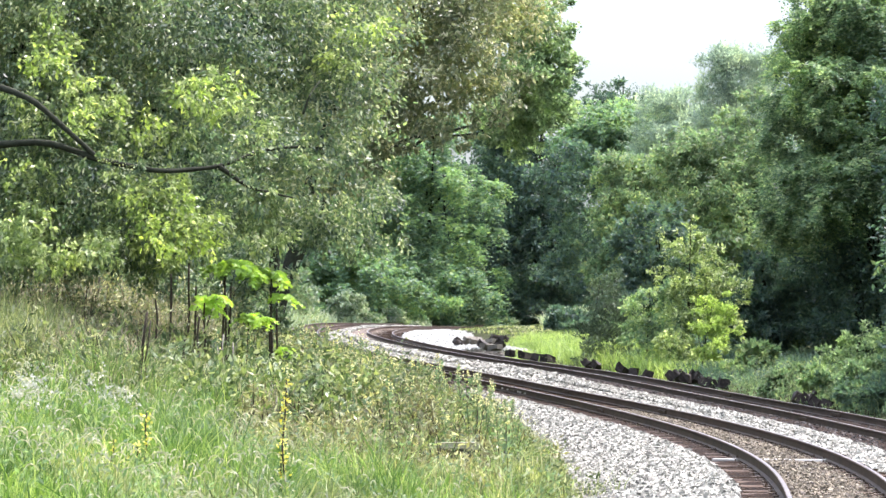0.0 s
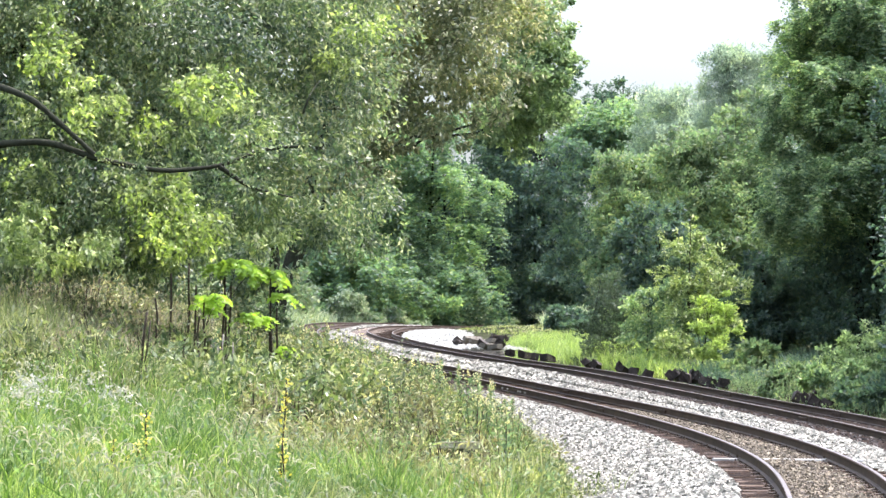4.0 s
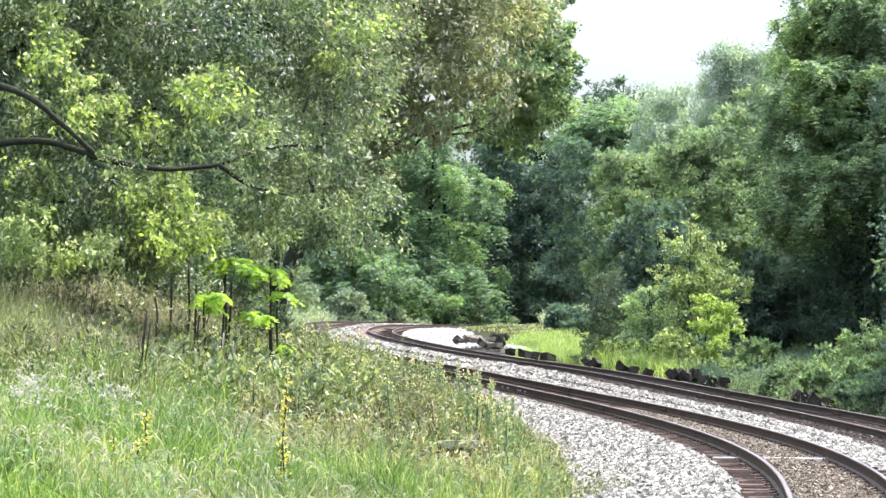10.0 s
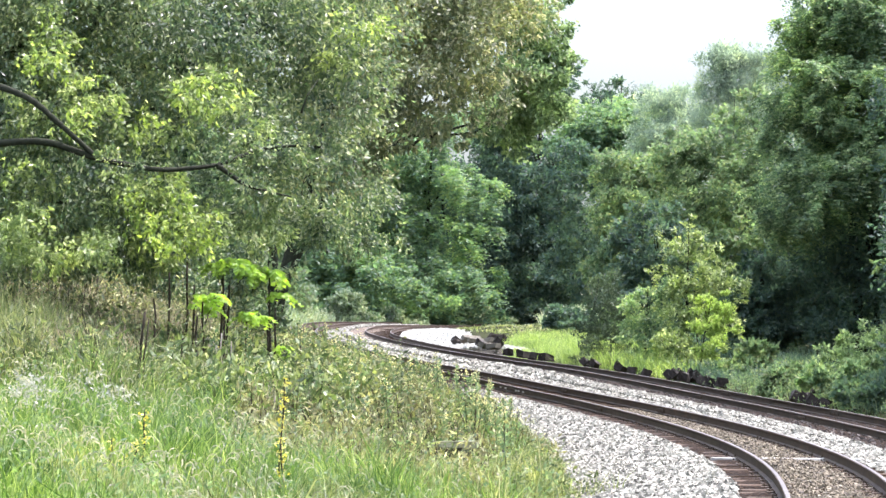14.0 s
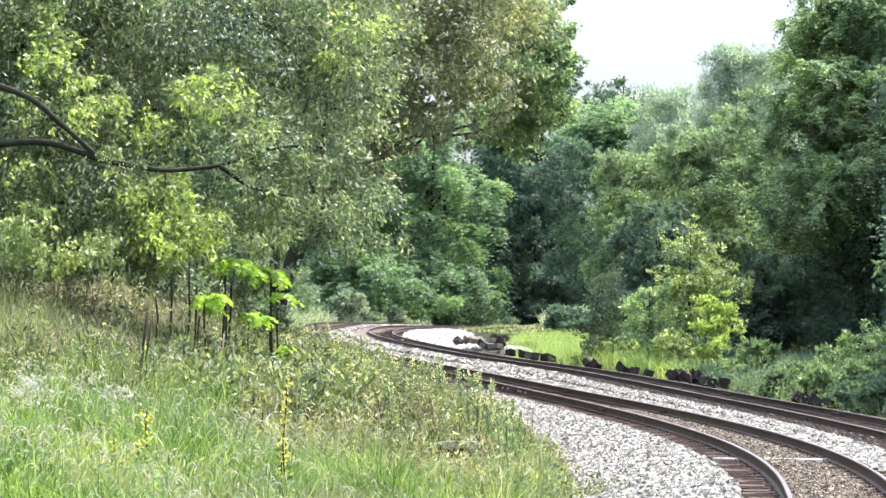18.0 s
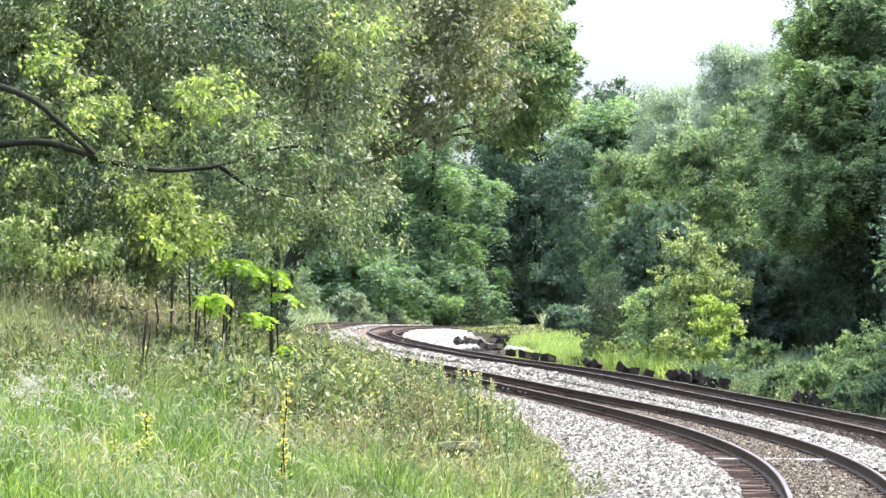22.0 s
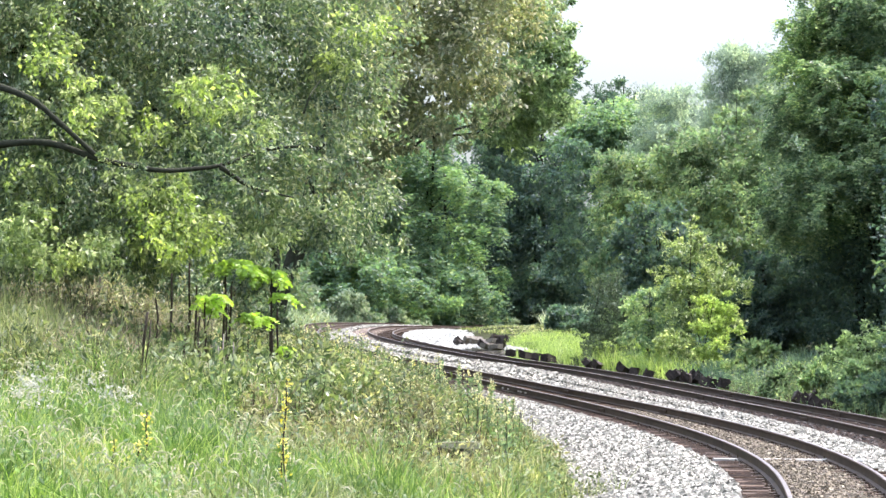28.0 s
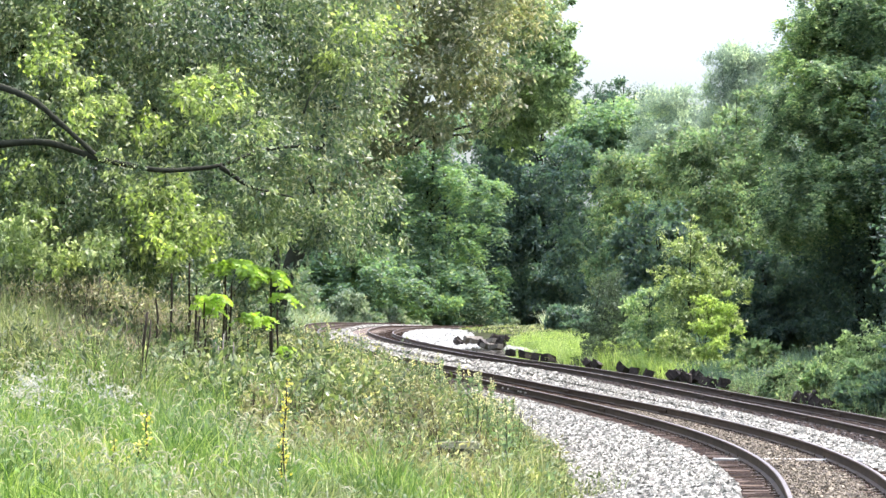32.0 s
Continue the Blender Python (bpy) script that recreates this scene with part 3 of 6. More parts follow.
def track_frame(s, track):
    th = float(np.interp(s, LS, LT))
    p = line(s, track * float(np.interp(s, LS, LD)))
    tilt = math.atan(float(np.interp(s, LS, LB)))
    return Matrix.Translation(p) @ Euler((0, -tilt, -th)).to_matrix().to_4x4()


def track(number, label):
    base = thing("railway_track", (0, 0, 0), label, "railway track", "railway tracks")
    for side in (-1, 1):
        rail = part("rail", rail_mesh(number, side), base, "dark rusted steel rail with a bright worn head")
    rng = np.random.default_rng(5 + number)
    shapes = [sleeper_mesh("sleeper", M_TIE, k) for k in range(5)]
    pale = sleeper_mesh("sleeper", M_TIE_PALE, 9)
    plate = bmesh.new()
    bmesh.ops.create_cube(plate, size=1.0, matrix=Matrix.Diagonal((0.33, 0.19, 0.016, 1)))
    bmesh.ops.bevel(plate, geom=plate.edges[:], offset=0.004, segments=1, affect="EDGES")
    for a in (-0.12, 0.12):
        bmesh.ops.create_cone(plate, cap_ends=True, segments=6, radius1=0.017, radius2=0.012, depth=0.045, matrix=Matrix.Translation((a, 0.05, 0.025)))
    plate = from_bm("tie_plate", plate, M_RUST)
    far_v, far_f = [], []
    cube = np.array([(x, y, z) for x in (-1, 1) for y in (-1, 1) for z in (-1, 1)], float) * (1.29, 0.115, 0.09)
    cf = np.array(((0, 1, 3, 2), (4, 6, 7, 5), (0, 4, 5, 1), (2, 3, 7, 6), (0, 2, 6, 4), (1, 5, 7, 3)))
    for k, s in enumerate(np.arange(-24 if number else -14, 320, 0.53)):
        m = track_frame(s, number) @ pose(rng.normal() * 0.05, rng.normal() * 0.02, -0.185 - 0.09 - 0.019 + rng.normal() * 0.005, 0, 0, rng.normal() * 0.8)
        if s < 62:
            white = number == 0 and abs(s - 13.0) < 0.265
            ob = part("sleeper", pale if white else shapes[k % 5], base, "bleached white sleeper" if white else "")
            ob.matrix_basis = pose(0, 0, 0.03) @ m if white else m
            if s < 30:
                for side in (-1, 1):
                    part("tie_plate", plate, ob).matrix_basis = pose(side * 0.7525, 0, 0.097)
        else:
            far_f.append(cf + 8 * len(far_v))
            far_v.append(np.array([m @ Vector(c) for c in cube]))
    part("far_sleepers", mesh_of("far_sleepers", np.vstack(far_v), np.vstack(far_f), M_TIE), base, "brown wooden sleepers along the far curve", "stuff")
    # bolted joints with fishplates
    bar = bmesh.new()
    bmesh.ops.create_cube(bar, size=1.0, matrix=Matrix.Diagonal((0.03, 0.9, 0.085, 1)))
    bmesh.ops.bevel(bar, geom=bar.edges[:], offset=0.008, segments=1, affect="EDGES")
    for a in (-0.33, -0.11, 0.11, 0.33):
        bmesh.ops.create_cone(bar, cap_ends=True, segments=6, radius1=0.02, radius2=0.02, depth=0.06, matrix=pose(0, a, 0, 0, 90, 0))
    bar = from_bm("fishplate", bar, M_RUST)
    bolt = bmesh.new()
    bmesh.ops.create_cone(bolt, cap_ends=True, segments=6, radius1=0.032, radius2=0.026, depth=0.05, matrix=pose(0, 0, 0, 0, 90, 0))
    bolt = from_bm("bolt", bolt, M_BOLT)
    if number == 0:
        for s in (44.6, 45.4, 45.8, 47.6, 48.5):
            part("bolt", bolt, base, "bare bright steel bolt").matrix_basis = track_frame(s, 0) @ pose(-0.7525 - 0.05, 0, -0.1)
    for k, s in enumerate((32.5, 46.4)):
        for side in (-1, 1):
            for face in (-1, 1):
                part("fishplate", bar, base).matrix_basis = track_frame(s + 3.1 * (side > 0) * number, number) @ pose(side * 0.7525 + face * 0.034, 0, -0.1)
    return base


def stones(name, spots, mat, label, rng, size=0.036):
    """Loose broken stones, each a jittered block of its own."""
    n = len(spots)
    cube = np.array([(x, y, z) for x in (-1, 1) for y in (-1, 1) for z in (-1, 1)], float)
    cf = np.array(((0, 1, 3, 2), (4, 6, 7, 5), (0, 4, 5, 1), (2, 3, 7, 6), (0, 2, 6, 4), (1, 5, 7, 3)))
    r = size * (0.55 + 0.75 * rng.random(n))
    v = cube[None] * (0.75 + 0.5 * rng.random((n, 8, 3))) * (0.6 + 0.6 * rng.random((n, 1, 3))) * r[:, None, None]
    a = rng.normal(size=(n, 3, 3))
    q, _ = np.linalg.qr(a)
    v = np.einsum("nij,nkj->nki", q, v) + spots[:, None]
    f = (cf[None] + 8 * np.arange(n)[:, None, None]).reshape(-1, 4)
    return tagged(new(name, mesh_of(name, v.reshape(-1, 3), f, mat)), label, "ballast", kind="stuff")


def stone_spots(rng, n, s0, s1, lo, hi, height, bias=1.0):
    """Random places on a bed; lo and hi are (offset, share of track gap)."""
    s = s0 + (s1 - s0) * rng.random(n) ** bias
    d = np.interp(s, LS, LD)
    t = rng.random(n)
    u = (lo[0] + lo[1] * d) * (1 - t) + (hi[0] + hi[1] * d) * t
    th = np.interp(s, LS, LT)
    off = np.where(u < d * 0.5, u, u - d)
    z = np.interp(s, LS, LZ) + SECOND_DROP * np.clip(u / d, 0, 1) + np.interp(s, LS, LB) * np.clip(off, -1.2, 1.2)
    h = np.interp(u, height[0], height[1]) if not callable(height) else height(u, d)
    return np.stack([np.interp(s, LS, LX) + u * np.cos(th), np.interp(s, LS, LY) - u * np.sin(th), z + h], 1)


def loose_stones():
    rng = np.random.default_rng(11)
    sh = ((-4.5, -3.9, -1.75, -1.4, 0), (-0.98, -0.66, -0.27, -0.225, -0.225))
    stones("ballast_stones", stone_spots(rng, 40000, -4, 50, (-4.2, 0), (-1.36, 0), sh, 1.25), M_PEBBLE, "loose white crushed stones on the track shoulder", rng, 0.041)
    stones("ballast_stones", stone_spots(rng, 19000, 4, 62, (1.3, 0), (-1.85, 1), lambda u, d: -0.185 + 0 * u), M_PEBBLE, "loose white crushed stones between the tracks", rng)
    stones("ballast_stones", stone_spots(rng, 17000, 60, 178, (1.3, 0), (-1.85, 1), lambda u, d: -0.185 + 0 * u), M_PEBBLE, "loose white crushed stones along the far curve", rng, 0.07)
    stones("ballast_stones", stone_spots(rng, 11000, 105, 152, (1.4, 1), (7.0, 1), lambda u, d: np.interp(u - d, (1.2, 3.4, 4.8, 6.2, 7.2), (-0.21, -0.1, -0.2, -0.38, -0.9))), M_PEBBLE_WHITE, "loose white crushed stones on the heap", rng, 0.07)
    stones("ballast_stones", stone_spots(rng, 5000, 150, 215, (1.2, 1), (3.0, 1), lambda u, d: np.interp(u - d, (1.2, 2.2, 2.9), (-0.22, -0.24, -0.48))), M_PEBBLE, "loose pale stones along the far shoulder", rng, 0.08)
    stones("ballast_stones", stone_spots(rng, 16000, -4, 36, (-0.66, 0), (1.3, 0), lambda u, d: -0.19 + 0 * u), M_PEBBLE_DIRTY, "brown dusty stones between the rails", rng, 0.022)
    stones("ballast_stones", stone_spots(rng, 6000, 8, 70, (-1.8, 1), (2.4, 1), lambda u, d: np.interp(u - d, (-1.4, -0.66, 0.66, 1.7, 2.6), (-0.235, -0.225, -0.225, -0.265, -0.46))), M_PEBBLE_RUST, "rust-dark stones along the far track, darkened for rail shadow", rng, 0.034)

# ---- trees ----
def tree(name, label, base, clumps, make, trunk_r, bark=None, limbs=7, seed=1, category="tree", fork=0.35, lean=(0, 0)):
    """A tapered trunk with limbs that reach into the clumps of its crown."""
    rng = np.random.default_rng(seed)
    bark = bark or M_BARK
    bx, by = base
    bz = float(ground_z(np.array([bx]), np.array([by]))[0]) - 0.1
    root = thing(name, (bx, by, bz), label, category)
    c = np.array(clumps, float)
    c[:, :3] -= (bx, by, bz)
    top = c[c[:, 2].argmax()]
    height = top[2] + top[4] * 0.3
    mid = np.array([c[:, 0].mean() * 0.6, c[:, 1].mean() * 0.6, height])
    t = np.linspace(0, 1, 10)[:, None]
    pts = t * mid + np.sin(t * 5) * rng.normal(size=3) * np.array([0.15, 0.15, 0]) * trunk_r * 4
    pts[:, :2] += np.array(lean) * t * (1 - t)
    rad = trunk_r * (1 - 0.82 * t[:, 0]) * np.where(t[:, 0] < 0.05, 1.35, 1)
    part("trunk", tube("trunk", pts, rad, bark, 10, 0.18, rng), root)
    order = np.argsort(-c[:, 3])[:limbs]
    for i in order:
        k = fork + (0.9 - fork) * min(1, max(0, (c[i, 2] / height - 0.2))) * 0.75
        a = mid * k
        run = bend(a, c[i, :3], 0.06 * height * rng.random(), 8)
        run[1:-1] += rng.normal(size=(6, 3)) * 0.02 * height
        part("limb", tube("limb", run, np.linspace(trunk_r * 0.42, trunk_r * 0.08, 8), bark, 7, 0.2, rng), root)
    part("crown", make("crown", rng, c), root)
    return root


def leafy(count, leaf, mat, **more):
    return lambda name, rng, c: crown(name, rng, c, count, leaf, mat, **more)


def feathery(count, leaf, mat, **more):
    return lambda name, rng, c: frond_crown(name, rng, c, count, leaf, mat, **more)


def limb_run(root, points, r0, r1, label=""):
    p = np.array(points, float) - np.array(root.location)
    n = len(p)
    t = np.linspace(0, 1, n * 5)
    q = np.stack([np.interp(t, np.linspace(0, 1, n), p[:, k]) for k in range(3)], 1)
    w = np.hanning(7)[1:-1]
    for k in range(3):
        q[2:-2, k] = np.convolve(q[:, k], w / w.sum(), "valid")
    part("limb", tube("limb", q, np.linspace(r0, r1, len(q)), M_BARK, 9, 0.25, np.random.default_rng(n)), root, label)


def left_wood():
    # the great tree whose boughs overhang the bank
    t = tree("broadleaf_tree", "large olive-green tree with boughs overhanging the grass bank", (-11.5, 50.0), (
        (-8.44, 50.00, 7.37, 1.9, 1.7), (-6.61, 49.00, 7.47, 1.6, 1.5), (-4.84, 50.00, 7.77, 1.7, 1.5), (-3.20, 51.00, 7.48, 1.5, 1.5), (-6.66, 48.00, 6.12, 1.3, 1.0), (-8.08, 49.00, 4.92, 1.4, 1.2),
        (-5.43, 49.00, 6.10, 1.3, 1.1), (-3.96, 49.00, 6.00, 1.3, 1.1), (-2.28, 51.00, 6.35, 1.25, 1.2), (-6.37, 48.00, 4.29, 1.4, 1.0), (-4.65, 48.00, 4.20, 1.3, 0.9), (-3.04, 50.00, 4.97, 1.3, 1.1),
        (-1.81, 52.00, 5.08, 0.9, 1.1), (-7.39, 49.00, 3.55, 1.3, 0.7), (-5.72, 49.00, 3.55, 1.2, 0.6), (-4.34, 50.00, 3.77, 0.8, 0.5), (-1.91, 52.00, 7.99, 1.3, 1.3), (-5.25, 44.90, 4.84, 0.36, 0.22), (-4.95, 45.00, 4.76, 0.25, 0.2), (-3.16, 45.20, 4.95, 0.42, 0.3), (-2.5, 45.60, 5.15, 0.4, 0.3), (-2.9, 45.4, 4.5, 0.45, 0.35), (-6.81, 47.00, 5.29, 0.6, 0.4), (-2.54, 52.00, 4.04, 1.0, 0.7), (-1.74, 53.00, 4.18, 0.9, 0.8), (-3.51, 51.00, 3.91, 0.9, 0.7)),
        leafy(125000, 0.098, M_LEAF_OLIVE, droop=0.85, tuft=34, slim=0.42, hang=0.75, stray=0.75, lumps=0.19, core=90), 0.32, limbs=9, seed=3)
    limb_run(t, ((-13.44, 50.00, 4.67), (-10.23, 49.00, 5.02), (-7.82, 46.30, 5.13), (-6.41, 45.50, 5.22), (-5.50, 45.50, 4.89), (-4.50, 45.50, 4.70), (-3.62, 45.90, 4.81), (-2.91, 46.30, 5.13), (-2.17, 46.30, 5.17)), 0.078, 0.02)
    limb_run(t, ((-13.44, 50.00, 7.37), (-9.64, 49.00, 6.98), (-7.20, 45.90, 6.12), (-6.59, 45.50, 5.87), (-6.03, 45.40, 5.37), (-5.51, 45.50, 4.89)), 0.065, 0.04)
    limb_run(t, ((-3.62, 45.90, 4.81), (-3.16, 45.90, 4.48), (-2.44, 46.30, 4.32)), 0.045, 0.012)
    limb_run(t, ((-2.32, 47.00, 5.75), (-2.22, 47.00, 6.05), (-2.05, 47.40, 6.35)), 0.022, 0.006)
    # high boughs out of view, added to shade the crown below
    rng = np.random.default_rng(15)
    high = np.array(((-9.0, 51.0, 10.6, 2.4, 1.9), (-5.6, 51.5, 10.8, 2.3, 1.9), (-2.6, 52.5, 10.4, 2.1, 1.7), (-7.4, 53.0, 13.2, 2.4, 1.8), (-3.8, 54.0, 12.8, 2.3, 1.8), (-1.4, 54.5, 9.6, 1.6, 1.4), (-0.6, 55.5, 11.6, 1.7, 1.5), (-5.0, 55.5, 9.0, 2.2, 1.6), (-1.6, 52.5, 12.0, 1.8, 1.5)), float)
    high[:, :3] -= np.array(t.location)
    part("upper_crown", crown("upper_crown", rng, high, 12000, 0.19, M_LEAF_OLIVE, droop=0.8, tuft=22, slim=0.42, hang=0.8, core=70), t, "unseen high boughs that shade the great tree")
    # sprays of it with sunlight and backlight put into their leaf colours
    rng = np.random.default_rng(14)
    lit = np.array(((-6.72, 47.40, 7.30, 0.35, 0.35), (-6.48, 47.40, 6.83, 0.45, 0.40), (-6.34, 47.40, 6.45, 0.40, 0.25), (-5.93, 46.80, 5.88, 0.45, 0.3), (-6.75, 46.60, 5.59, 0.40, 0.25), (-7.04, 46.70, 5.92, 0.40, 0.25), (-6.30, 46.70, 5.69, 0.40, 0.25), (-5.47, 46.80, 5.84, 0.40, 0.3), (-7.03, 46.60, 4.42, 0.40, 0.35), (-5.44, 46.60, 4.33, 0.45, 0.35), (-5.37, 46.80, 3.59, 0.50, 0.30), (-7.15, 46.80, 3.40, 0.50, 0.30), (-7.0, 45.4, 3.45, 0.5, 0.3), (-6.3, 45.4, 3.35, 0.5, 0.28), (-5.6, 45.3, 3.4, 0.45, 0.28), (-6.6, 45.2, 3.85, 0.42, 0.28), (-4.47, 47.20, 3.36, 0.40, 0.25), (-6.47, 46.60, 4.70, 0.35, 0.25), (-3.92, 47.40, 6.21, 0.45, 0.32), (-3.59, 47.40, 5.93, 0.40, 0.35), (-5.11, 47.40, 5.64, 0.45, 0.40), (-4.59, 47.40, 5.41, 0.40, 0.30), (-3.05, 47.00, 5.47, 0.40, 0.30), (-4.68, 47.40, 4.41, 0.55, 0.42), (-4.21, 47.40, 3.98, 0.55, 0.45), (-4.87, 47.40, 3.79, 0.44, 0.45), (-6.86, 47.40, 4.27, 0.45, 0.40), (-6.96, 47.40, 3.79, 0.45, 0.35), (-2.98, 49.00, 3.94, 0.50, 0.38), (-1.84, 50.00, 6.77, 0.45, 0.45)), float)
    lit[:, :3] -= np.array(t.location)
    sunny = part("sun_tinted_crown", crown("sun_tinted_crown", rng, lit, 14000, 0.10, M_LEAF_SUN, droop=0.9, tuft=12, slim=0.42, hang=0.8, core=0), t, "yellow-green leaf sprays with sunlight put into their colour")
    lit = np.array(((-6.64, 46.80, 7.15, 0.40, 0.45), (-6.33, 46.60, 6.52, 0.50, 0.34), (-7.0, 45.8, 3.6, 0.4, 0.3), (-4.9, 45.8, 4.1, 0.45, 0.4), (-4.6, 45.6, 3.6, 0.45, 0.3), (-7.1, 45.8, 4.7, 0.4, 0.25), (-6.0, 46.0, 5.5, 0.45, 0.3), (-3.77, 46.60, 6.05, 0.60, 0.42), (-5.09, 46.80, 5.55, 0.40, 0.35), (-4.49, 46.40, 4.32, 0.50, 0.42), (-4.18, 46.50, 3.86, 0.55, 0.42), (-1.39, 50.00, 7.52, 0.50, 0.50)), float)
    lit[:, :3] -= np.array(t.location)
    bright = part("backlight_tinted_crown", crown("backlight_tinted_crown", rng, lit, 3400, 0.10, M_LEAF_SPRAY, droop=0.8, tuft=7, slim=0.5, hang=0.8, core=0), t, "bright green leaf sprays with backlight put into their colour")
    # tall tree turning brown at the tips
    tree("broadleaf_tree", "tall tree with browning late-summer leaves against the sky", (-5.0, 78.0), (
        (-2.56, 78.00, 11.76, 1.7, 1.7), (-0.37, 77.00, 11.48, 1.9, 1.8), (1.48, 77.00, 11.33, 1.4, 1.4), (-1.28, 76.00, 9.23, 1.7, 1.5), (0.70, 76.00, 9.39, 1.4, 1.5), (-0.06, 76.00, 8.17, 1.2, 0.9), (1.31, 76.00, 8.02, 0.6, 0.8),
        (-1.91, 77.00, 7.94, 1.4, 1.0), (2.40, 77.00, 10.71, 0.8, 1.0), (3.00, 77.00, 11.00, 0.6, 0.9), (2.25, 77.00, 9.50, 0.75, 0.8), (1.95, 77.00, 8.55, 0.55, 0.6), (-3.54, 79.00, 6.82, 1.6, 1.4), (0.60, 82.00, 9.90, 1.2, 1.1), (-0.50, 82.00, 8.80, 1.2, 1.0), (-1.60, 82.00, 9.30, 1.3, 1.1), (-2.2, 79.00, 9.9, 1.5, 1.4), (-0.6, 79.00, 10.4, 1.5, 1.4), (-2.9, 80.00, 8.2, 1.6, 1.4), (0.55, 76.00, 7.38, 0.8, 0.5), (-0.52, 76.00, 7.32, 0.9, 0.5), (1.31, 76.00, 7.49, 0.5, 0.45), (-1.45, 77.00, 7.17, 0.9, 0.7)),
        leafy(60000, 0.15, M_LEAF_TAN, droop=0.8, tuft=22, slim=0.42, inner=0.5, core=40), 0.24, limbs=7, seed=21)
    # green tree at the edge of the sky
    tree("broadleaf_tree", "green tree with rounded leaf clumps at the wood's edge", (-7.5, 113.0), (
        (3.80, 108.00, 13.22, 1.15, 1.1), (2.53, 109.00, 13.97, 1.3, 1.2), (4.45, 108.00, 12.35, 0.7, 0.8), (3.15, 108.00, 11.71, 1.3, 1.0), (3.84, 109.00, 10.48, 1.1, 1.3), (2.55, 110.00, 10.12, 1.2, 1.4), (4.71, 109.00, 14.63, 0.4, 0.3)),
        leafy(22000, 0.19, M_LEAF_MINT, tuft=24, slim=0.55, core=10), 0.24, limbs=6, seed=22)
    # the wood behind, leafy to the ground
    for k, (x, y, h, r, mat, leaf) in enumerate(((-5.6, 95, 17, 3.2, M_LEAF_MID, 0.19), (-24, 96, 19, 4.4, M_LEAF_OLIVE, 0.2), (-17.5, 104, 19, 4.2, M_LEAF_MID, 0.2), (-11.5, 118, 19, 3.8, M_LEAF_OLIVE, 0.22), (-15, 140, 20, 4.4, M_LEAF_DARK, 0.26), (-20, 76, 16, 3.6, M_LEAF_MID, 0.17), (-14, 88, 16, 3.2, M_LEAF_OLIVE, 0.17), (-9.6, 104, 17, 3.2, M_LEAF_OLIVE, 0.2), (-18, 92, 17, 3.6, M_LEAF_DARK, 0.19), (-30, 84, 15, 4.4, M_LEAF_DARK, 0.2), (-17, 178, 17, 4.4, M_LEAF_BLUE, 0.3), (-26, 160, 19, 5.0, M_LEAF_DARK, 0.3), (0.5, 258, 19, 4.4, M_LEAF_DARK, 0.34), (4.5, 268, 21, 4.6, M_LEAF_DARK, 0.34), (-6, 250, 18, 4.4, M_LEAF_BLUE, 0.34))):
        rng = np.random.default_rng(140 + k)
        g = float(ground_z(np.array([x]), np.array([y]))[0])
        cl = [(x + rng.normal() * r * 0.45, y + rng.normal() * r * 0.4, g + 1.0 + (h - 2) * q, r * (0.72 - 0.25 * q), h * 0.115) for q in np.linspace(0, 1, 11)]
        tree("broadleaf_tree", "leafy tree in the wood on the bank", (x, y), cl, leafy(24000, leaf, mat, tuft=26, slim=0.45), 0.22, limbs=5, seed=150 + k)
    for k, (x, y, r, h, mat) in enumerate(((-11.2, 70, 1.2, 1.5, M_LEAF_OLIVE), (-9.0, 68, 1.2, 1.5, M_LEAF_MID), (-7.2, 69, 1.1, 1.6, M_LEAF_OLIVE), (-5.4, 76, 1.1, 1.6, M_LEAF_OLIVE), (-6.2, 86, 1.3, 2.2, M_LEAF_OLIVE), (-15.2, 80, 1.5, 1.3, M_LEAF_OLIVE), (-12.2, 78, 1.5, 1.5, M_LEAF_MID), (-9.6, 82, 1.5, 1.5, M_LEAF_OLIVE), (-8.0, 88, 1.4, 1.6, M_LEAF_LIME), (-7.2, 96, 1.4, 1.5, M_LEAF_OLIVE), (-12, 92, 1.8, 2.0, M_LEAF_DARK), (-10.4, 132, 1.8, 2.0, M_LEAF_MID), (-12.0, 150, 2.0, 2.0, M_LEAF_BLUE), (-9.4, 112, 1.6, 1.9, M_LEAF_MID))):
        rng = np.random.default_rng(170 + k)
        g = float(ground_z(np.array([x]), np.array([y]))[0])
        cl = [(x + rng.normal() * r * 0.6, y + rng.normal() * r * 0.4, g + h * q, r * 0.62, h * 0.4) for q in (0.4, 0.6, 0.9, 1.2, 1.5)]
        tree("shrub", "leafy shrub at the foot of the wood", (x, y), cl, leafy(5200, 0.16, mat, tuft=20, slim=0.45), 0.06, limbs=4, seed=180 + k, category="shrub")
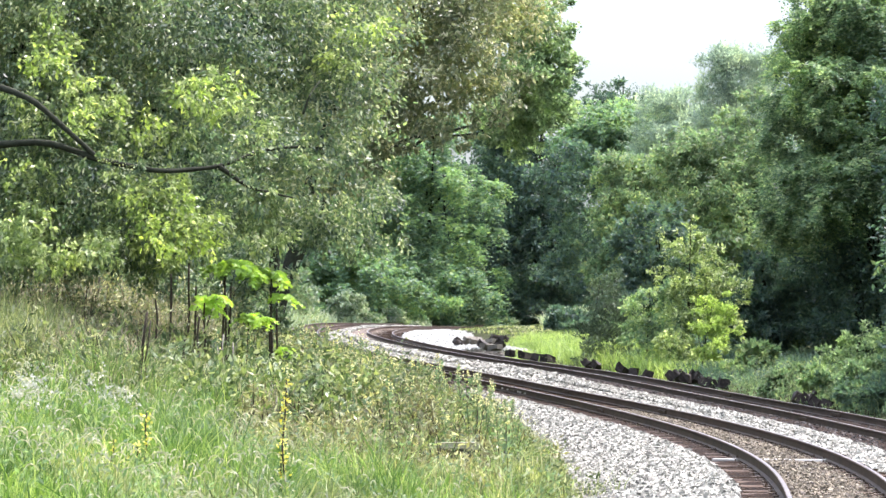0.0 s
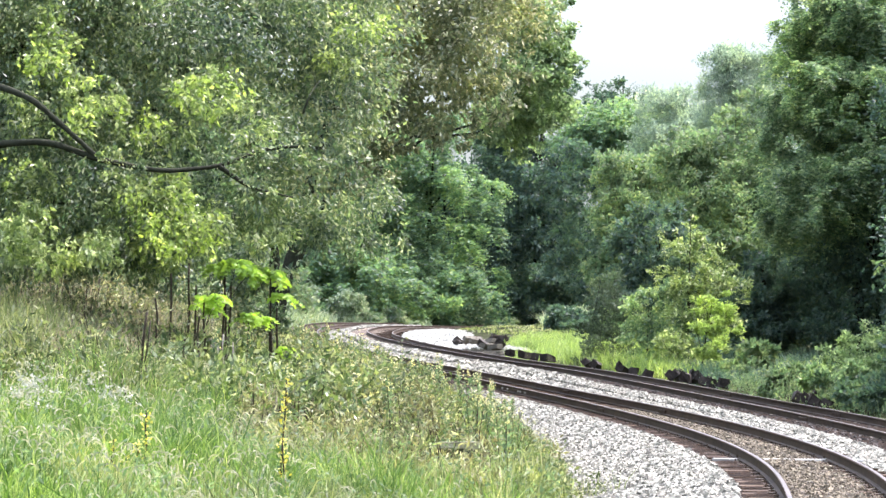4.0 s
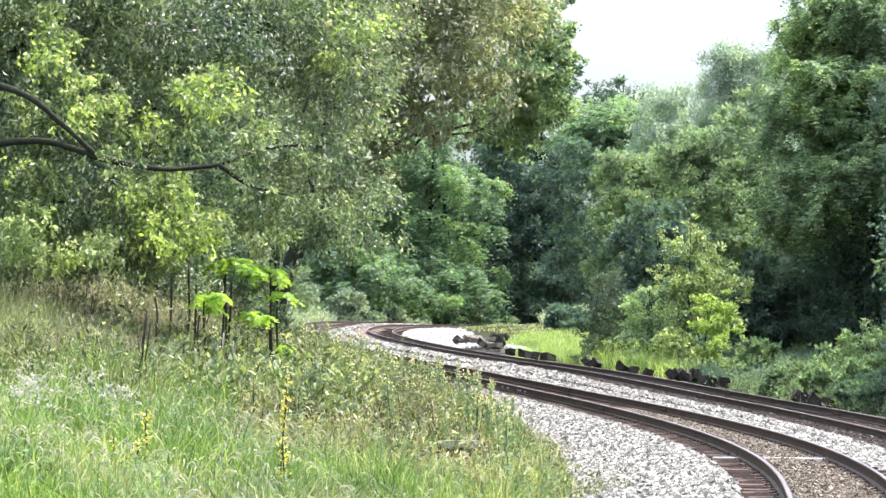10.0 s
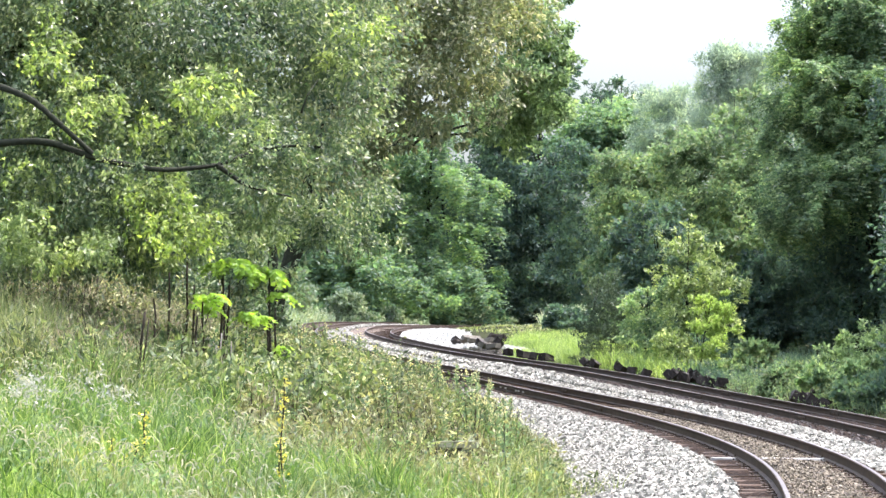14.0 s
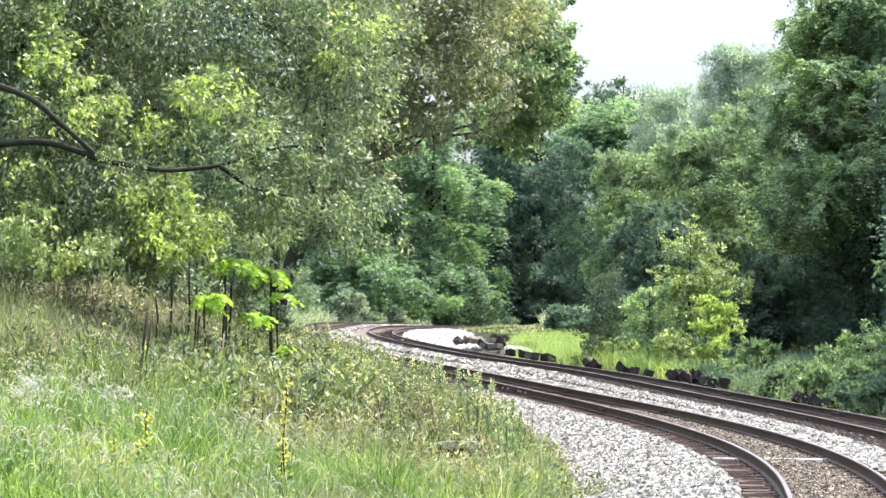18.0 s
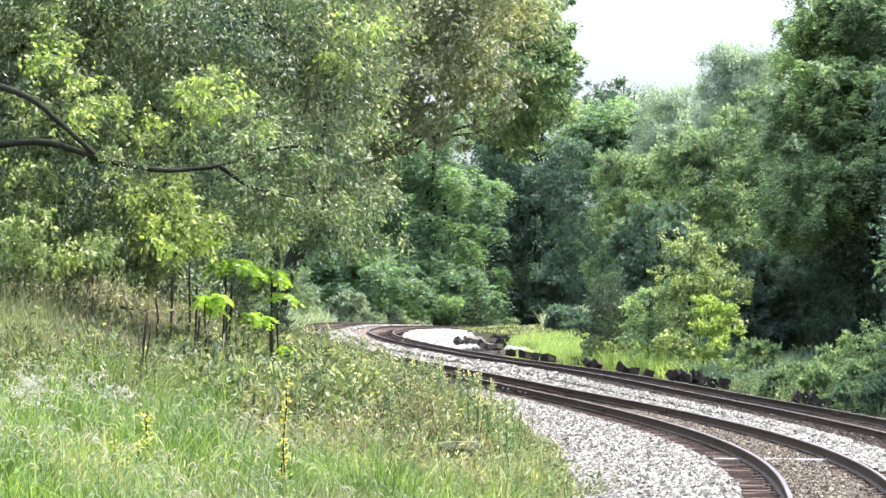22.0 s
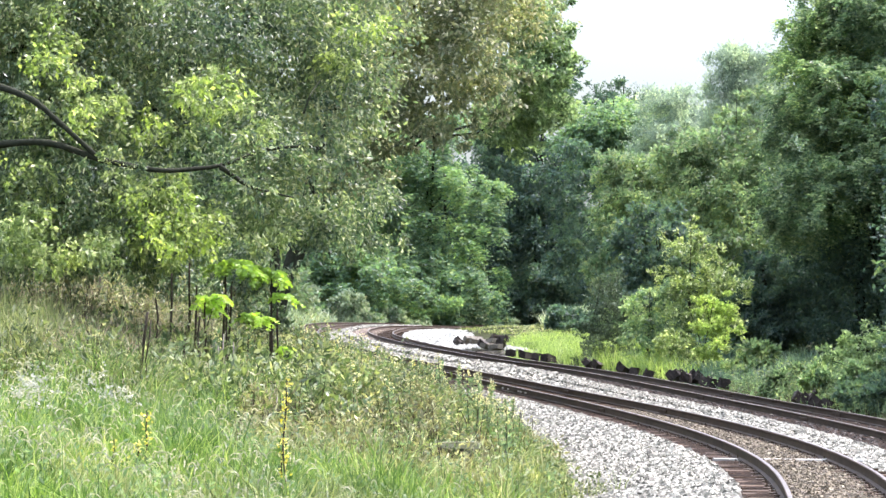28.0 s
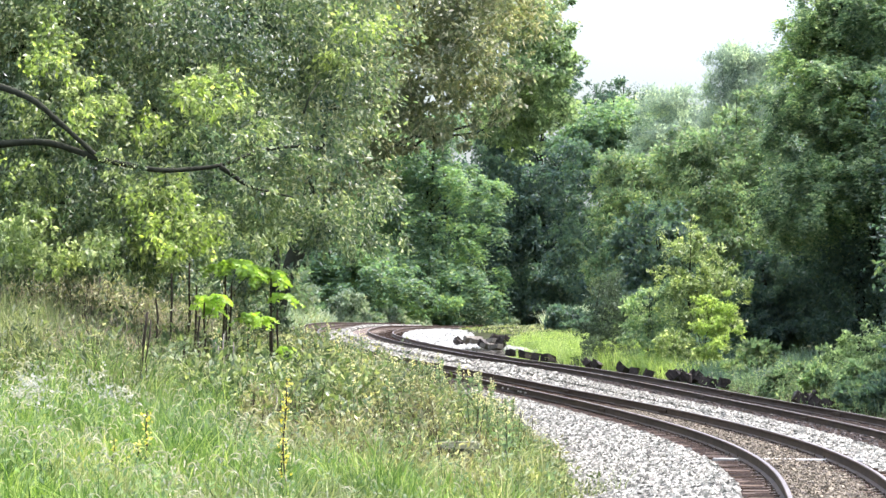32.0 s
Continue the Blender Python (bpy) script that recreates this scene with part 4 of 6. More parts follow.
    # feather-leaved trees behind the far bend
    tree("locust_tree", "cool green feather-leaved tree behind the far bend", (-1.5, 236.0), (
        (-3.01, 235.40, 16.16, 2.86, 2.20), (-0.19, 235.40, 17.58, 2.42, 1.65), (0.28, 233.20, 13.24, 2.64, 1.43), (3.06, 232.10, 12.26, 1.98, 1.10), (3.97, 231.00, 9.90, 1.32, 1.32), (1.66, 231.00, 8.51, 2.42, 1.76), (-2.52, 233.20, 10.44, 2.86, 2.20), (-0.18, 229.90, 6.18, 2.86, 1.76), (3.02, 228.80, 5.71, 1.76, 1.54), (-3.88, 231.00, 6.67, 2.86, 2.20), (-2.93, 228.80, 3.42, 2.64, 1.54), (0.73, 228.80, 3.42, 2.64, 1.43), (3.46, 227.70, 3.42, 1.76, 1.43), (-5.81, 234.30, 12.35, 2.86, 2.64)),
        feathery(7500, 1.05, M_LEAF_BLUE, droop=0.85, tuft=10, pairs=5, slim=0.34), 0.28, limbs=8, seed=31)
    tree("sumac_tree", "feather-leaved tree with shining drooping leaves", (-10.5, 228.0), (
        (-10.15, 226.60, 12.93, 3.08, 2.42), (-6.91, 224.40, 8.79, 2.64, 2.20), (-10.95, 224.40, 7.89, 2.86, 2.20), (-14.16, 225.50, 8.82, 2.86, 2.42), (-8.18, 222.20, 5.61, 2.86, 1.76), (-12.62, 222.20, 5.17, 2.64, 1.54), (-4.20, 223.30, 5.18, 2.42, 1.32), (-7.25, 221.10, 3.16, 2.42, 1.32), (-10.79, 221.10, 3.38, 2.42, 1.32), (-16.26, 223.30, 6.07, 2.42, 1.98), (-5.65, 227.70, 15.71, 2.64, 2.20)),
        feathery(6600, 1.15, M_LEAF_BLUE, droop=0.7, tuft=9, pairs=5, slim=0.4), 0.26, limbs=7, seed=33)
    # wood deeper in the bend, its shade and haze held in the leaf colour
    tree("broadleaf_tree", "broadleaf tree deep in the bend, shade in its dark leaf colour", (9.0, 262.0), (
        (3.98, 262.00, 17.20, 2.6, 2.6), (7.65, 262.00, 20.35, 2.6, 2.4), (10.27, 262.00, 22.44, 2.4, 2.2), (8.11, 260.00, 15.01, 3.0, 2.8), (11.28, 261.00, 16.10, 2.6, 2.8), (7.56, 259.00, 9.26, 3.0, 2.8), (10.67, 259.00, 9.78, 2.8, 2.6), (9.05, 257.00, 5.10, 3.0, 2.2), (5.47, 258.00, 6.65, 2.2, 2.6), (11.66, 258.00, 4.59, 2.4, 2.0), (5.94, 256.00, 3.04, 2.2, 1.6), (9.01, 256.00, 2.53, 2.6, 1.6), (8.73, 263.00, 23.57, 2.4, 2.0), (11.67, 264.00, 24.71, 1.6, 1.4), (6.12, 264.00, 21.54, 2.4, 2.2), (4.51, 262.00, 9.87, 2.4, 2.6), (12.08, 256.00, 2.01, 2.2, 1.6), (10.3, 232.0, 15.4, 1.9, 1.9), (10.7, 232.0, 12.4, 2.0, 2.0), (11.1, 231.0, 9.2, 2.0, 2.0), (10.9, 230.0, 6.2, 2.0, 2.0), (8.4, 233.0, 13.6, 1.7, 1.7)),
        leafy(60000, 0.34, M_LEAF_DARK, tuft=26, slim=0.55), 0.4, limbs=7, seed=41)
    return sunny, bright


def right_wood():
    tree("broadleaf_tree", "distant green tree with a domed crown under the sky", (14.2, 240.0), (
        (13.25, 240.00, 18.35, 2.9, 2.4), (15.78, 242.00, 18.97, 2.6, 2.2), (14.39, 243.00, 20.74, 1.9, 1.0), (11.28, 239.00, 16.85, 2.1, 2.4), (14.80, 238.00, 14.40, 2.6, 2.3), (16.54, 239.00, 14.94, 2.6, 2.4), (15.99, 238.00, 9.18, 2.9, 2.8)),
        feathery(7500, 0.9, M_LEAF_BLUE, droop=0.4, tuft=10, pairs=4, slim=0.5), 0.36, limbs=7, seed=51)
    tree("pine_tree", "distant dark tufted tree tops on the skyline", (17.0, 262.0), (
        (14.37, 262.00, 23.59, 1.1, 1.2), (16.30, 262.00, 24.21, 1.1, 1.3), (17.90, 262.00, 23.68, 0.9, 1.1), (15.3, 262.0, 22.9, 1.2, 1.1), (15.77, 262.00, 21.92, 2.2, 1.4), (18.65, 262.00, 21.13, 2.2, 1.8), (16.56, 262.00, 17.73, 3.2, 3.0)),
        leafy(26000, 0.30, M_LEAF_DARK, tuft=22, slim=0.4), 0.3, limbs=6, seed=52)
    tree("broadleaf_tree", "distant grey-green tree with a thin pale crown", (19.8, 232.0), (
        (17.45, 232.00, 20.05, 1.6, 1.2), (19.30, 232.00, 19.68, 1.8, 1.4), (20.69, 232.00, 18.75, 1.5, 1.8), (17.83, 231.00, 17.29, 2.1, 1.9), (20.14, 231.00, 15.44, 2.4, 2.1), (16.91, 231.00, 14.52, 2.1, 2.1), (18.76, 231.00, 11.29, 2.4, 2.1), (16.68, 231.00, 19.14, 1.3, 1.4), (19.22, 231.00, 17.75, 2.0, 1.8), (21.07, 231.00, 16.83, 1.6, 1.8)),
        leafy(40000, 0.26, M_LEAF_GREY, tuft=12, slim=0.36, droop=-0.5, lumps=0.22, core=0), 0.2, limbs=6, seed=53)
    willow = tree("willow_tree", "tall silver-leaved willow stirring in the wind", (22.9, 215.0), (
        (20.82, 212.00, 21.36, 1.3, 1.3), (22.41, 213.00, 21.66, 1.4, 1.1), (24.11, 213.00, 21.24, 1.3, 1.2), (20.61, 212.00, 19.45, 1.3, 1.4), (22.73, 212.00, 19.45, 1.6, 1.6), (25.08, 214.00, 20.90, 1.2, 1.6), (21.88, 212.00, 16.91, 2.0, 1.8), (24.96, 213.00, 16.98, 1.8, 2.0), (20.18, 212.00, 17.97, 1.2, 1.5), (23.57, 212.00, 18.61, 1.6, 1.5), (21.45, 212.00, 20.73, 1.2, 1.2), (23.26, 213.00, 22.30, 1.0, 0.9), (25.60, 213.00, 18.68, 1.4, 1.6), (20.39, 212.00, 15.64, 1.6, 1.6)),
        leafy(52000, 0.27, M_LEAF_GREY, droop=-0.7, tuft=12, slim=0.28, lumps=0.26, core=0), 0.09, bark=M_TWIG_PALE, limbs=9, seed=54)
    tree("broadleaf_tree", "green tree with soft leafy boughs beside the grass verge", (10.4, 152.0), (
        (10.3, 152.00, 10.35, 1.7, 1.3), (9.35, 151.00, 9.09, 1.3, 1.2), (11.05, 151.00, 9.09, 1.9, 1.3), (9.95, 150.00, 7.55, 1.8, 1.5), (9.25, 150.00, 6.35, 1.1, 1.4), (11.28, 150.00, 6.65, 1.9, 1.4), (9.6, 149.00, 4.83, 1.7, 1.4),  (10.91, 149.00, 3.94, 1.8, 1.4),  (10.24, 148.00, 1.85, 1.6, 1.0)),
        leafy(32000, 0.23, M_LEAF_MID, tuft=26, slim=0.45), 0.22, limbs=7, seed=55)
    tree("broadleaf_tree", "olive-green tree with upright leafy boughs", (14.8, 145.0), (
        (13.23, 142.00, 10.96, 1.6, 1.1), (15.51, 142.00, 10.68, 1.5, 1.5), (12.10, 142.00, 9.83, 1.5, 1.2), (14.27, 141.00, 8.65, 1.9, 1.5), (16.07, 142.00, 8.41, 1.4, 1.6), (12.30, 141.00, 7.52, 1.7, 1.3), (14.45, 140.00, 6.36, 1.9, 1.4), (16.41, 140.00, 5.80, 1.4, 1.6), (15.18, 139.00, 3.83, 1.9, 1.5), (15.33, 143.00, 12.31, 1.1, 0.8), (16.04, 143.00, 13.31, 0.8, 0.7), (16.62, 143.00, 11.59, 1.2, 1.2), (16.17, 138.00, 2.44, 1.7, 1.4), (13.97, 138.00, 2.44, 1.5, 1.2)),
        leafy(40000, 0.24, M_LEAF_MID, tuft=20, slim=0.4), 0.08, limbs=7, seed=56)
    # added to make the shaded hollow; its dark leaves carry the shade
    tree("broadleaf_tree", "young tree added as a dark hollow, shade in its leaf colour", (10.6, 136.0), (
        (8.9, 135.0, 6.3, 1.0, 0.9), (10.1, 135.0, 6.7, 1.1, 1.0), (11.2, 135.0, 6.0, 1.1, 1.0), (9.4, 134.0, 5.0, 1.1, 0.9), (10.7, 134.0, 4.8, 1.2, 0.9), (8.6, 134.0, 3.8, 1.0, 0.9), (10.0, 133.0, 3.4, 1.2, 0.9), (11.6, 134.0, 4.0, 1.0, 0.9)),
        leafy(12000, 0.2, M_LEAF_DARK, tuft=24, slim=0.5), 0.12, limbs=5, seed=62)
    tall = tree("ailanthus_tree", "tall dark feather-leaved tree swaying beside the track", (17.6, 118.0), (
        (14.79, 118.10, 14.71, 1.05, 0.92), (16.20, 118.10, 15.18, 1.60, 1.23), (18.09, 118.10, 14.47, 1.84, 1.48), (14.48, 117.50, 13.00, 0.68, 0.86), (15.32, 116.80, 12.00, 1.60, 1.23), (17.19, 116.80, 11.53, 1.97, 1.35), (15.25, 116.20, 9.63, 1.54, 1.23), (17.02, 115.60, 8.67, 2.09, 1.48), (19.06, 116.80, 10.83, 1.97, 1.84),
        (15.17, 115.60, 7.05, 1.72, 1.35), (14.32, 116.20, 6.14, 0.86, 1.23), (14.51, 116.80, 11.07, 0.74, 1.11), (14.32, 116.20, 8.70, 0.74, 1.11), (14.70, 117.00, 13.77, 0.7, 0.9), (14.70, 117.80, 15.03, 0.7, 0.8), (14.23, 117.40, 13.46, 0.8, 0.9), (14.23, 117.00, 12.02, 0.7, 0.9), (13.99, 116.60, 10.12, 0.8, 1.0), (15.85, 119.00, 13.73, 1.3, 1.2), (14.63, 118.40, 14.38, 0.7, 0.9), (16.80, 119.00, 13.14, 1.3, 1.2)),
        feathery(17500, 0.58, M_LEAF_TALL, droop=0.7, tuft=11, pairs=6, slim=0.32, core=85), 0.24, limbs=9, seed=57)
    # the tall tree's shade is put into this one's dark leaves
    tree("broadleaf_tree", "young tree whose dark leaf colour stands for the tall tree's shade", (18.2, 117.5), (
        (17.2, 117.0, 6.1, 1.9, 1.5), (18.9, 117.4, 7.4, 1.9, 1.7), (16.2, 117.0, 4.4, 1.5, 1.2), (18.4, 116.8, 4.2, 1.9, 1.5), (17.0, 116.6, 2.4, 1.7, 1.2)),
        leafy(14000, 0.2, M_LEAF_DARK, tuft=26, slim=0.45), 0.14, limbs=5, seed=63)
    lime = tree("shrub", "sunlit yellow-green shrub beside the grass verge", (9.7, 112.0), (
        (9.65, 112.00, 5.11, 0.8, 0.6), (10.44, 112.00, 4.88, 0.7, 0.6), (8.87, 112.00, 4.88, 0.35, 0.7), (9.83, 111.50, 3.76, 1.0, 0.7), (11.06, 111.50, 3.76, 0.8, 0.7), (11.73, 111.50, 3.53, 0.45, 0.7), (9.24, 111.00, 2.42, 0.8, 0.6), (10.57, 111.00, 2.20, 0.9, 0.6), (8.42, 112.00, 4.21, 0.3, 0.4), (8.93, 110.00, 1.32, 0.8, 0.5), (10.25, 110.00, 1.10, 0.8, 0.5), (8.65, 112.00, 5.78, 0.3, 0.4), (9.88, 112.00, 5.89, 0.5, 0.4), (10.38, 109.00, 0.56, 0.9, 0.4)),
        leafy(11000, 0.16, M_LEAF_SUN, tuft=22, slim=0.45, droop=0.2), 0.06, limbs=6, seed=58, category="shrub")
    glow = tree("shrub", "bright lime-leaved shrub catching the sun", (9.8, 107.0), (
        (9.87, 107.00, 2.84, 0.42, 0.4), (10.51, 107.00, 2.42, 0.5, 0.45), (10.03, 106.50, 1.99, 0.5, 0.4), (10.83, 107.00, 2.84, 0.3, 0.4), (11.15, 106.00, 1.89, 0.35, 0.25), (10.09, 106.00, 1.25, 0.5, 0.4)),
        leafy(4200, 0.13, M_LEAF_LIME, tuft=20, slim=0.45, droop=0.1), 0.04, limbs=4, seed=59, category="shrub")
    tree("shrub", "dull grey-brown shrub with thin upright twigs", (6.2, 122.0), (
        (7.22, 122.00, 3.77, 0.7, 0.7), (6.73, 121.00, 2.91, 0.6, 0.7), (7.53, 121.00, 2.91, 0.7, 0.7), (6.44, 121.00, 2.18, 0.6, 0.6), (7.77, 121.00, 2.06, 0.7, 0.6), (7.10, 120.00, 0.63, 1.1, 0.4), (7.04, 121.00, 1.70, 0.9, 0.4), (6.62, 120.00, 1.23, 0.7, 0.4), (7.82, 120.00, 1.35, 0.7, 0.4)),
        leafy(15000, 0.12, M_LEAF_DULL, tuft=16, slim=0.35, droop=-0.5), 0.05, limbs=4, seed=60, category="shrub")
    tree("shrub", "dark green shrub with a few pale sunlit leaves", (8.4, 116.0), (
        (8.26, 116.00, 2.42, 0.9, 0.7), (9.11, 115.00, 1.96, 0.8, 0.6), (7.80, 116.00, 2.89, 0.6, 0.7), (8.96, 116.00, 3.35, 0.7, 0.6), (7.96, 115.00, 1.39, 0.7, 0.5), (9.03, 114.00, 1.17, 0.7, 0.4), (8.34, 114.00, 0.60, 1.1, 0.4)),
        leafy(6500, 0.16, M_LEAF_TALL, tuft=20, slim=0.5), 0.05, limbs=4, seed=61, category="shrub")
    # low thicket behind the far bend and inside it
    for k, (x, y, r, h, mat) in enumerate(((-13, 214, 1.9, 1.9, M_WEED_GREY), (-10, 219, 1.9, 1.3, M_LEAF_BLUE), (-7, 218, 1.8, 1.9, M_WEED_GREY), (-4, 221, 1.9, 1.6, M_WEED_GREY), (-1, 225, 1.9, 2.0, M_LEAF_BLUE), (1, 232, 1.9, 2.1, M_WEED_GREY), (-11, 212, 1.6, 1.7, M_WEED_GREY), (-15, 206, 1.8, 1.7, M_WEED_GREY), (4.4, 246, 1.9, 1.6, M_WEED_GREY), (7.0, 258, 1.8, 1.4, M_WEED_GREY), (9.6, 205, 1.7, 1.0, M_WEED_GREY), (8.2, 170, 1.3, 1.0, M_LEAF_DARK), (10.2, 160, 1.3, 1.2, M_LEAF_MID), (11.6, 138, 1.2, 1.0, M_LEAF_MID), (13.4, 130, 1.3, 1.2, M_LEAF_DARK), (11.2, 104, 0.9, 0.8, M_LEAF_MID), (12.2, 84, 0.7, 0.7, M_LEAF_TALL), (12.3, 80.5, 0.55, 0.6, M_LEAF_DARK), (12.9, 82.5, 0.9, 1.0, M_LEAF_DARK), (11.6, 87.0, 0.6, 0.6, M_LEAF_TALL), (11.3, 91.0, 0.6, 0.6, M_LEAF_MID), (12.5, 78.0, 0.55, 0.5, M_LEAF_DARK))):
        rng = np.random.default_rng(570 + k)
        g = float(ground_z(np.array([x]), np.array([y]))[0])
        cl = [(x + rng.normal() * r * 0.7, y + rng.normal() * r * 0.4, g + h * q, r * 0.6, h * 0.4) for q in (0.2, 0.4, 0.6, 0.8, 1.1)]
        tree("shrub", "low grey-green thicket along the curve" if mat is M_WEED_GREY else "low green thicket along the verge", (x, y), cl, leafy(4200, 0.14 + y * 0.0007, mat, tuft=18, slim=0.42, droop=0.0), 0.05, limbs=4, seed=590 + k, category="shrub")
    # undergrowth along the foot of the tall tree
    for k, (name, label, base, cl, n, leaf, mat) in enumerate((
        ("shrub", "green leafy bush at the edge of the ballast", (12.2, 86.0), ((11.95, 87.00, 0.95, 0.5, 0.45), (12.49, 86.00, 1.2, 0.5, 0.6), (13.02, 85.00, 0.80, 0.6, 0.6), (12.20, 85.00, 0.36, 0.5, 0.4), (13.35, 86.00, 1.74, 0.5, 0.5), (12.8, 85.5, 1.75, 0.35, 0.4)), 6500, 0.14, M_LEAF_MINT),)):
        tree(name, label, base, cl, leafy(n, leaf, mat, tuft=20, slim=0.45, droop=0.1), 0.04, limbs=4, seed=70 + k, category="shrub")
    # those right of the view are unseen, added to shade verge and tall tree
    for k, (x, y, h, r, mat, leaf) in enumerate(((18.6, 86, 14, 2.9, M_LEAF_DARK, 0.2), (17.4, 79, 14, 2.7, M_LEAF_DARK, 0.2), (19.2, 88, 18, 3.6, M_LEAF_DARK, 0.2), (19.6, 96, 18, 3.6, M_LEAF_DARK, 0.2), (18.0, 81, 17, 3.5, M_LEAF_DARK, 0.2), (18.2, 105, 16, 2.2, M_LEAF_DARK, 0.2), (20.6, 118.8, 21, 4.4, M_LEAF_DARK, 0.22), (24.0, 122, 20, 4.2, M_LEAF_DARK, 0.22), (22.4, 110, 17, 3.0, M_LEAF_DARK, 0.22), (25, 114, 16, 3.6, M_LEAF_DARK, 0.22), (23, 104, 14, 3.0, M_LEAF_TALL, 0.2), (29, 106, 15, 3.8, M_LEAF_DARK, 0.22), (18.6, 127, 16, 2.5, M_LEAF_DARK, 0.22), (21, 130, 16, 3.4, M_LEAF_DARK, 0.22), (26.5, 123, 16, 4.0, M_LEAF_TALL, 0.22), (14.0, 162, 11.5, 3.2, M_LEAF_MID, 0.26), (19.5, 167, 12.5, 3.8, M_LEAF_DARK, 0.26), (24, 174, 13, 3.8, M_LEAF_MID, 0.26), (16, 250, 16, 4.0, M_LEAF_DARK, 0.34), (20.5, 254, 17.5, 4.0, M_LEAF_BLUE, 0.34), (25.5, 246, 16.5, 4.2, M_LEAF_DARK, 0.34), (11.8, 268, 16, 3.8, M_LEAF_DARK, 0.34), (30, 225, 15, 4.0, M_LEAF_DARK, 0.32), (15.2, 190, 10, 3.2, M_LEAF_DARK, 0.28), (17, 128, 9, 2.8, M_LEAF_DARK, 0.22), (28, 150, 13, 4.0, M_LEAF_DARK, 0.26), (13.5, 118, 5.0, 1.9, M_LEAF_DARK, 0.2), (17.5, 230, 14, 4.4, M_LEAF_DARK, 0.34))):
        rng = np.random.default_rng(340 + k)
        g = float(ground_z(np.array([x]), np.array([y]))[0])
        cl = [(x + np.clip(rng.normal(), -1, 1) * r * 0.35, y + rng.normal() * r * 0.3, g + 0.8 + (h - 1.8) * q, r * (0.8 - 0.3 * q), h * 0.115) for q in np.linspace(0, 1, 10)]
        tree("broadleaf_tree", "leafy tree added to thicken and shade the wood beside the verge", (x, y), cl, leafy(20000, leaf, mat, tuft=26, slim=0.45), 0.22, limbs=5, seed=350 + k)
    # far wood closing the view
    rng = np.random.default_rng(77)
    for k, x in enumerate((-52, -40, -28, -19, -10, -2, 6, 14, 24, 34, 46, 60)):
        y = 330 + rng.normal() * 12 - abs(x) * 0.5
        h = 17 + rng.random() * 4 if x < 10 else 13 + rng.random() * 2
        cl = [(x + rng.normal() * 2.6, y + rng.normal() * 2.6, 2 + (h - 2) * q, 4.6, 3.0) for q in np.linspace(0.0, 0.9, 9)]
        tree("broadleaf_tree", "dark broadleaf tree in the wood behind the bend", (x, y), cl, leafy(10000, 0.55, M_LEAF_DARK, tuft=24, slim=0.55), 0.4, limbs=5, seed=80 + k)
    return willow, tall, lime, glow

# ---- grass and weeds ----
BLOCK = (0.21, 44.00)


def scatter(rng, n, x0, x1, y0, y1, keep, bias=1.0):
    x = x0 + (x1 - x0) * rng.random(n)
    y = y0 + (y1 - y0) * rng.random(n) ** bias
    s, u = beside(x, y)
    ok = keep(s, u, x, y) & ~((np.abs(x - BLOCK[0]) < 0.52) & (y > BLOCK[1] - 3.4) & (y < BLOCK[1] + 0.4))
    return on_ground(x[ok], y[ok], -0.03)


def patchy(p, scale, seed):
    q = p[:, :2] * scale
    return np.array([noise.noise((a, b, seed)) for a, b in q])


